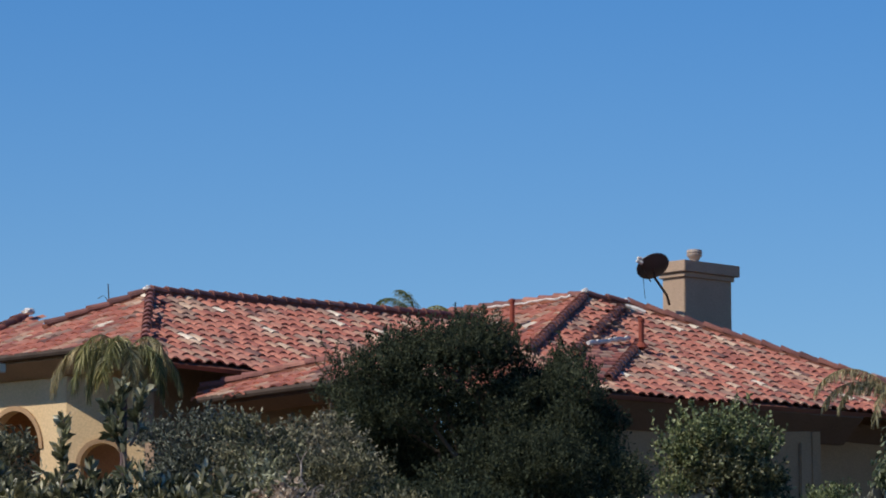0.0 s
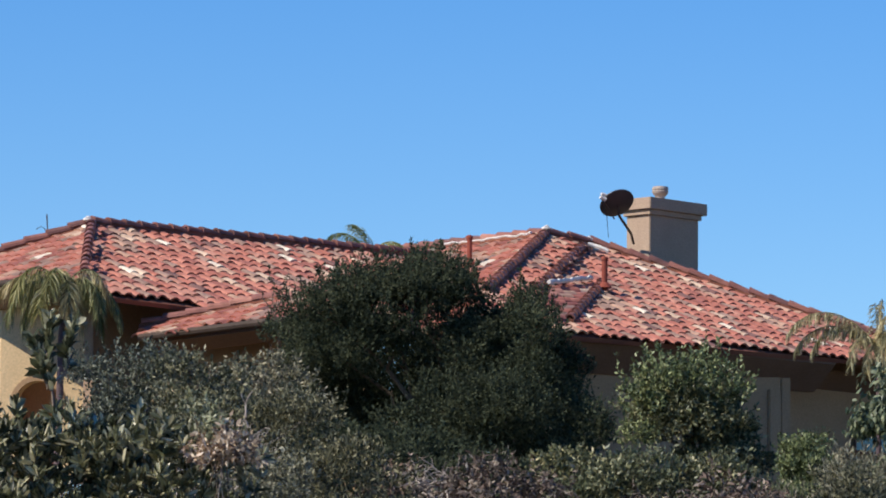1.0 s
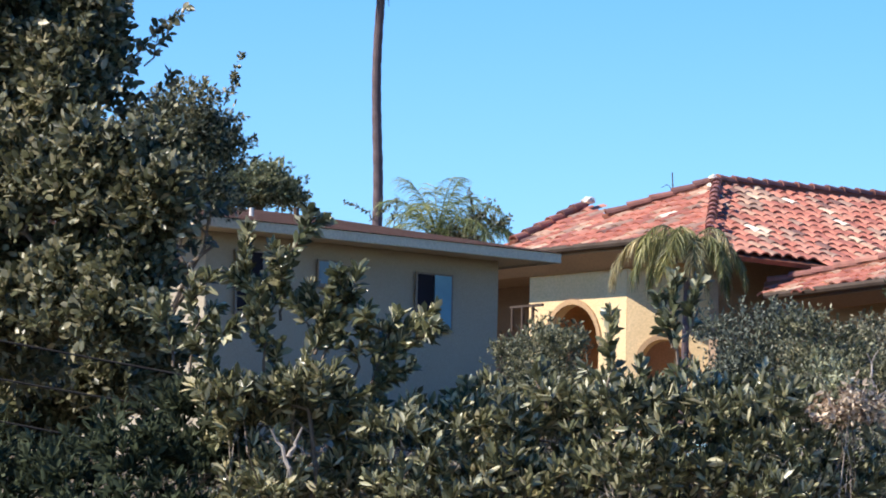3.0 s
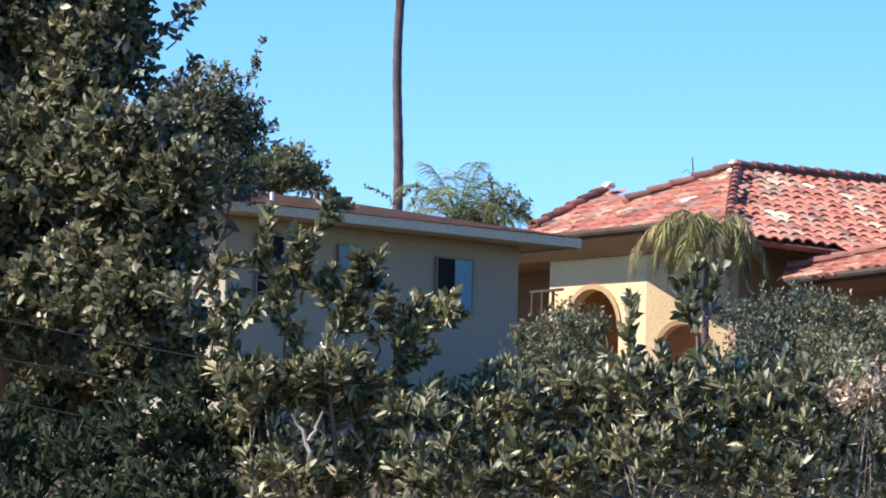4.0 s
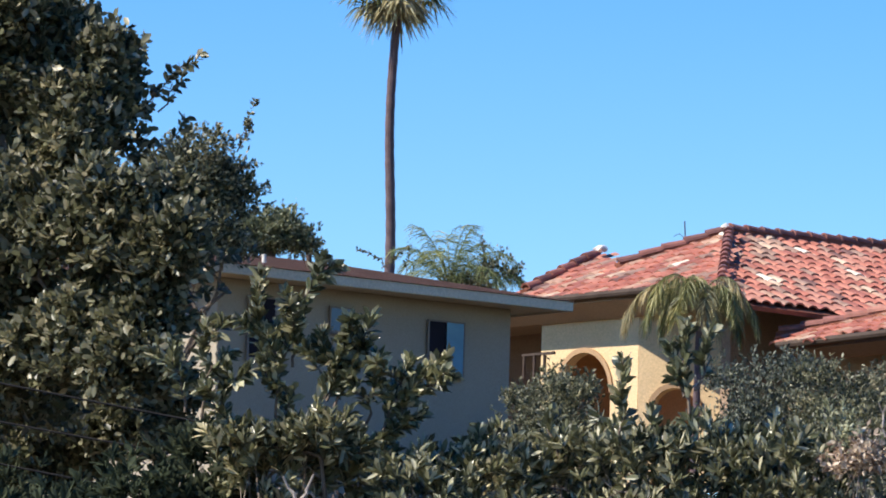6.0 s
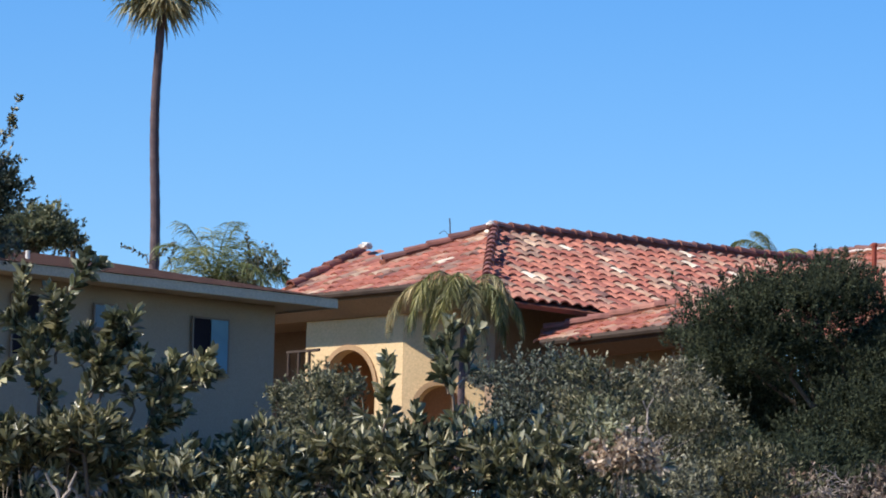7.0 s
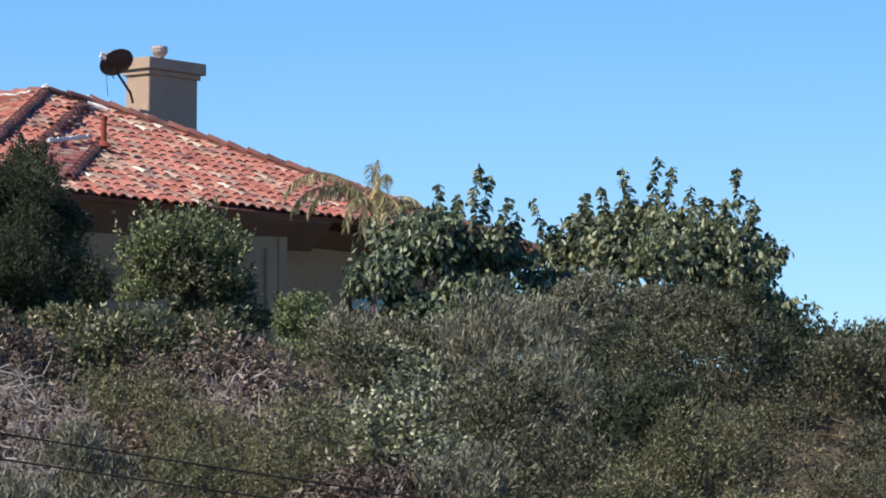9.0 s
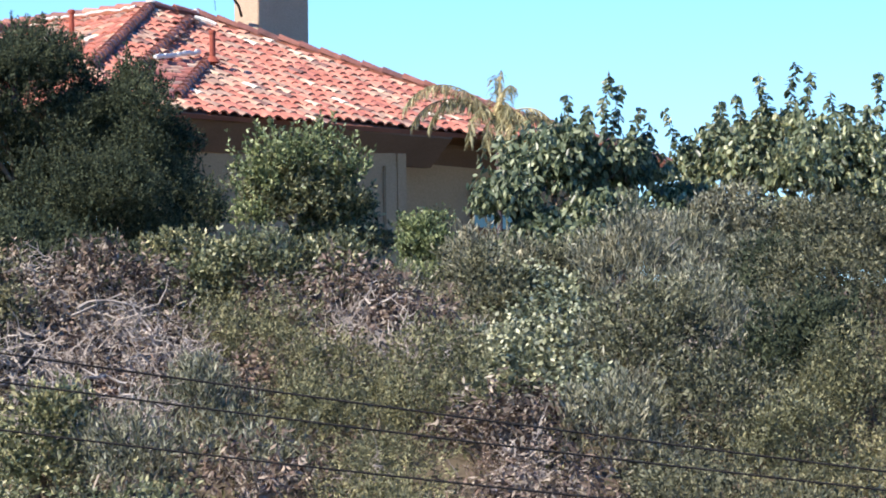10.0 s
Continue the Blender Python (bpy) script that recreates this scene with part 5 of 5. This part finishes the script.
MOUNDS = [((1.46, 79.00, 6.91), 0.7, "dry"), ((2.48, 76.00, 6.27), 0.8, "dry"), ((1.40, 73.00, 5.47), 0.7, "dry"), ((2.10, 71.00, 4.96), 0.6, "dry"), ((2.74, 70.00, 4.84), 0.55, "dry"), ((3.28, 73.00, 5.46), 0.5, "dry"), ((3.35, 79.00, 6.87), 0.6, "green"), ((3.90, 81.00, 7.23), 0.6, "green"),
          ((4.39, 80.00, 7.00), 0.75, "green"), ((5.32, 79.00, 6.86), 0.6, "dark"), ((5.62, 76.00, 6.18), 0.7, "dry"), ((6.17, 74.00, 5.78), 0.55, "dry"), ((4.18, 74.00, 5.65), 0.75, "olive"), ((5.02, 72.00, 5.19), 0.65, "olive"),
          ((6.01, 70.00, 4.62), 0.8, "olive"), ((4.53, 68.00, 4.29), 0.6, "olive"), ((3.09, 69.00, 4.46), 0.65, "sage"), ((1.40, 67.00, 4.14), 0.6, "green"), ((2.25, 66.00, 3.98), 0.5, "sage"), ((7.33, 77.00, 6.38), 0.7, "dark"),
          ((8.15, 77.00, 6.38), 0.6, "light"), ((7.45, 72.00, 5.24), 0.6, "light"), ((9.43, 77.00, 5.95), 0.85, "sage"), ((8.77, 72.00, 5.03), 0.85, "dark"), ((10.18, 75.00, 5.81), 0.85, "sage"), ((12.00, 81.00, 6.96), 0.9, "shade"),
          ((12.45, 78.00, 6.19), 0.95, "dark"), ((10.87, 72.00, 5.02), 0.85, "shade"), ((11.36, 70.00, 4.58), 0.8, "olive"), ((9.24, 69.00, 4.36), 0.75, "dark"), ((7.92, 68.00, 4.20), 0.6, "sage"), ((6.94, 68.00, 4.20), 0.5, "dry"),
          ((9.86, 67.00, 3.95), 0.6, "olive"), ((6.31, 79.00, 6.74), 0.5, "sage"), ((8.00, 82.00, 7.48), 0.6, "sage"), ((11.35, 86.00, 7.96), 0.6, "sage"), ((9.12, 82.00, 7.40), 0.6, "dark"), ((14.11, 85.00, 7.60), 0.8, "dark"),
          ((14.90, 83.00, 6.87), 1.0, "shade"), ((16.05, 84.00, 7.12), 1.0, "dark"), ((14.59, 78.00, 5.59), 1.0, "dark"), ((15.96, 80.00, 6.20), 1.0, "shade"), ((1.01, 80.00, 7.29), 0.7, "shade"), ((2.27, 79.00, 7.09), 0.7, "shade"), ((3.43, 80.00, 7.35), 0.6, "green"), ((0.05, 78.00, 7.20), 0.6, "shade"), ((1.54, 83.00, 7.93), 0.7, "shade"),
          ((4.42, 79.00, 7.30), 0.6, "green"), ((5.45, 79.00, 7.24), 0.6, "green")]
for i, (p, r, kind) in enumerate(MOUNDS):
    leaf, label, limbs, bark = SPECIES[kind]
    foot = ground(p[0], p[1])
    r *= 1.25
    lift = 0.3 * r if p[1] < 78.5 and p[0] < 14 else 0.0
    top = (p[0], p[1], max(p[2], foot[2] + 0.2) + lift, r, r, r * (1.0 if lift else 0.8))
    plant("bush", label, "bush", foot, [top], dict(leaf, twigs=int(leaf["twigs"] * r * r * 2.6), seed=600 + i, rough=0.4, shell=0.5, floor=-0.6), 0.06 if kind == "dry" else 0.04, limbs, "", bark, 9)


def build_scrub():
    rng = random.Random(77)
    made = {}
    for row in range(15):
        for col in range(18):
            x = -4.5 + col * 1.6 + rng.uniform(-0.4, 0.4)
            y = 63.5 + row * 1.8 + rng.uniform(-0.5, 0.5)
            if y > 86 or (y > 78 and 3 < x < 11) or (y > 73 and -4 < x < 4.0):
                continue
            kind = min(PATCHES, key=lambda q: math.hypot((q[1][0] - x) + rng.gauss(0, 0.5), (q[1][1] - y) * 0.45 + rng.gauss(0, 0.5)))[0]
            leaf, label, limbs, bark = SPECIES[kind]
            size = rng.uniform(0.4, 1.0)
            if y > 79:
                size *= 0.4
            protos = made.setdefault(kind, [])
            if len(protos) < 3:
                g = ground(x, y)
                ob = plant("scrub_bush", label, "bush", g, [(x, y, g[2] + 0.45, 0.85, 0.85, 0.6), (x + 0.35, y + 0.1, g[2] + 0.3, 0.5, 0.5, 0.45)], dict(leaf, seed=300 + len(protos) * 17 + len(kind)), 0.05 if kind == "dry" else 0.03, limbs, "scrub on the bank", bark)
                protos.append(ob)
            else:
                m = Matrix.LocRotScale(ground(x, y), Euler((rng.uniform(-0.1, 0.1), rng.uniform(-0.1, 0.1), rng.uniform(0, 6.28))), None) @ Matrix.Diagonal((size * 1.15, size * 1.15, size * rng.uniform(0.75, 1.05), 1))
                copy_thing(rng.choice(protos), m)


build_scrub()


def build_litter():
    """Fallen leaves, grass and small weeds over the bank."""
    rng = np.random.default_rng(9)
    n = 40000
    x, y = rng.uniform(-14, 26, n), rng.uniform(60, 97, n)
    z = np.array([hill(a, b) for a, b in zip(x, y)])
    way = unit(rng.normal(size=(n, 3)) + np.array([[0, 0, 0.8]]))
    verts, tris = leaf_arrays(rng, np.stack([x, y, z], 1), way, 0.16, 0.04)
    tagged(mesh_from("weeds", verts, tris, LEAF_OLIVE, None), "low weeds and litter over the bank", "weeds", kind="stuff")
    n = 60000
    x, y = rng.uniform(-16, 27, n), rng.uniform(58, 94, n)
    z = np.array([hill(a, b) for a, b in zip(x, y)]) + rng.uniform(0, 0.2, n)
    verts, tris = leaf_arrays(rng, np.stack([x, y, z], 1), unit(rng.normal(size=(n, 3)) + np.array([[0, 0, 0.3]])), 0.2, 0.02)
    tagged(mesh_from("dry_grass", verts, tris, LEAF_DRY, None), "dry brown grass and twigs over the bank", "dry grass", kind="stuff")


build_litter()

# tangles of dead brush
def dead_brush(p, r, count, seed):
    rng = np.random.default_rng(seed)
    foot = ground(p[0], p[1])
    t = thing("dead_brush", "tangle of pale bare dead twigs on the bank", "brush", "dead brush", at=foot)
    bm = bmesh.new()
    heart = Vector(p) - Vector(foot)
    add_limb(bm, rng, Vector((0, 0, 0)), heart, 0.035, 0.02, 0.15, 6)
    part("stem", bm, DEAD, t)
    bm = bmesh.new()
    for k in range(count):
        d = Vector(rng.normal(size=3))
        d.z = d.z * 0.6 + 0.3
        d.normalize()
        a = heart + Vector(rng.normal(size=3)) * r * 0.3
        b = a + d * r * rng.uniform(0.4, 1.1)
        thick = rng.uniform(0.005, 0.014) if k % 5 else rng.uniform(0.014, 0.024)
        limb = add_limb(bm, rng, a, b, thick, thick * 0.4, 0.3, 4, 4)
        for j in range(2):
            add_limb(bm, rng, limb[2 + j], limb[2 + j] + d * r * 0.3 + Vector(rng.normal(size=3)) * r * 0.25, thick * 0.6, thick * 0.25, 0.2, 3, 3)
    part("branchwork", bm, DEAD, t)


for i, (p, r, n) in enumerate((((1.49, 77.00, 7.22), 0.45, 24), ((2.12, 76.00, 6.78), 0.6, 36), ((1.27, 73.00, 6.17), 0.5, 45), ((2.55, 72.00, 5.89), 0.6, 60), ((1.76, 70.50, 5.54), 0.6, 60), ((2.87, 70.00, 5.31), 0.5, 55), ((1.30, 68.00, 4.76), 0.4, 30),
                               ((2.23, 67.00, 4.52), 0.5, 45), ((1.64, 68.50, 4.98), 0.55, 55), ((2.46, 68.00, 4.91), 0.5, 50), ((3.19, 71.00, 5.69), 0.45, 40), ((1.08, 70.00, 5.52), 0.5, 40), ((5.61, 75.00, 6.27), 0.55, 55), ((6.16, 73.00, 5.86), 0.55, 60), ((3.38, 75.00, 6.28), 0.4, 30), ((5.10, 72.00, 5.60), 0.4, 30), ((6.78, 66.50, 4.21), 0.4, 35), ((4.89, 66.00, 4.08), 0.35, 25),
                               ((9.69, 73.00, 5.77), 0.6, 40), ((9.80, 70.00, 4.79), 0.5, 40), ((9.18, 74.00, 5.97), 0.5, 25), ((-1.00, 73.00, 7.33), 0.5, 40), ((-1.49, 69.00, 6.52), 0.5, 35), ((1.78, 78.00, 6.97), 0.35, 14))):
    dead_brush(p, r, n, 800 + i)


# arching bare stems
def bare_stems(label, segs, r, seed):
    rng = np.random.default_rng(seed)
    t = thing("branch", label, "branch", at=segs[0][0])
    for a, m, b in segs:
        bm = bmesh.new()
        pts = [Vector(a).lerp(Vector(m), k / 5) + (Vector(m).lerp(Vector(b), k / 5) - Vector(a).lerp(Vector(m), k / 5)) * (k / 5) + Vector(rng.normal(size=3)) * 0.012 for k in range(6)]
        add_tube(bm, [p - t.location for p in pts], [r * (1 - 0.12 * k) for k in range(6)], 6)
        part("stem", bm, DEAD, t)


bare_stems("fallen bare grey branch among dry brush", [((1.43, 74.00, 6.23), (1.92, 74.00, 6.44), (2.52, 74.00, 6.72)), ((1.99, 74.00, 6.54), (2.28, 74.00, 6.72), (2.70, 74.00, 6.54))], 0.03, 1)
bare_stems("long arching bare stem over the sage bush", [((9.89, 79.00, 7.33), (10.12, 79.00, 7.72), (10.28, 79.00, 7.79)), ((10.32, 78.00, 6.84), (10.85, 78.00, 6.65), (11.07, 78.00, 6.31))], 0.016, 2)
bare_stems("dead forked branch among dry brush", [((1.88, 66.00, 3.98), (2.13, 66.00, 4.42), (2.32, 66.00, 4.48)), ((2.47, 70.00, 5.31), (2.74, 70.00, 5.57), (3.14, 70.00, 5.44)), ((2.89, 69.00, 4.99), (3.16, 69.00, 5.25), (3.68, 69.00, 5.18))], 0.02, 3)
bare_stems("pale forked dead stem in the shrub row", [((-6.51, 56.00, 5.24), (-6.52, 56.00, 5.52), (-6.73, 56.00, 5.72)), ((-6.52, 56.00, 5.47), (-6.47, 56.00, 5.58), (-6.41, 56.00, 5.75))], 0.03, 4)

for i, p in enumerate(((7.07, 87.00, 7.59), (7.49, 87.50, 7.66), (7.80, 88.00, 7.78))):
    g = ground(p[0], p[1])
    tuft = thing("grass", "tuft of bright green grass beside the wall", "grass", "grass tufts", at=g)
    crown(tuft, [(g[0], g[1], g[2] + 0.1, 0.4, 0.3, 0.2)], 260, 9, 0.16, 0.015, LEAF_LIGHT, 400 + i, upward=2.2, spread=0.3, name="blades")

# stake in the grass beside the wall
bm = bmesh.new()
stake = thing("stake", "thin pale wooden stake in the ground", "stake", at=(6.67, 88.00, 8.00))
add_tube(bm, [(0, 0, -0.4), (0, 0, 0.32)], 0.02, 8)
part("post", bm, MORTAR, stake)

# ---- overhead cables ----
def cable(a, b, label):
    a, b = Vector(a), Vector(b)
    d = b - a
    c = thing("cable", label, "cable", "overhead cables", at=a)
    bm = bmesh.new()
    add_tube(bm, [d * (-1.8 + 4.6 * i / 60) + UP * (0.12 * ((i / 60 - 0.5) * 4) ** 2 - 0.1) for i in range(61)], 0.0125, 6)
    part("strand", bm, WIRE, c)


cable((0.80, 60.00, 5.25), (9.75, 60.00, 4.00), "thin dark overhead cable across the hillside")
cable((0.80, 60.00, 4.96), (9.75, 60.00, 3.81), "thin dark overhead cable across the hillside")
cable((0.80, 60.00, 4.48), (7.62, 60.00, 3.67), "thin dark overhead cable across the hillside")
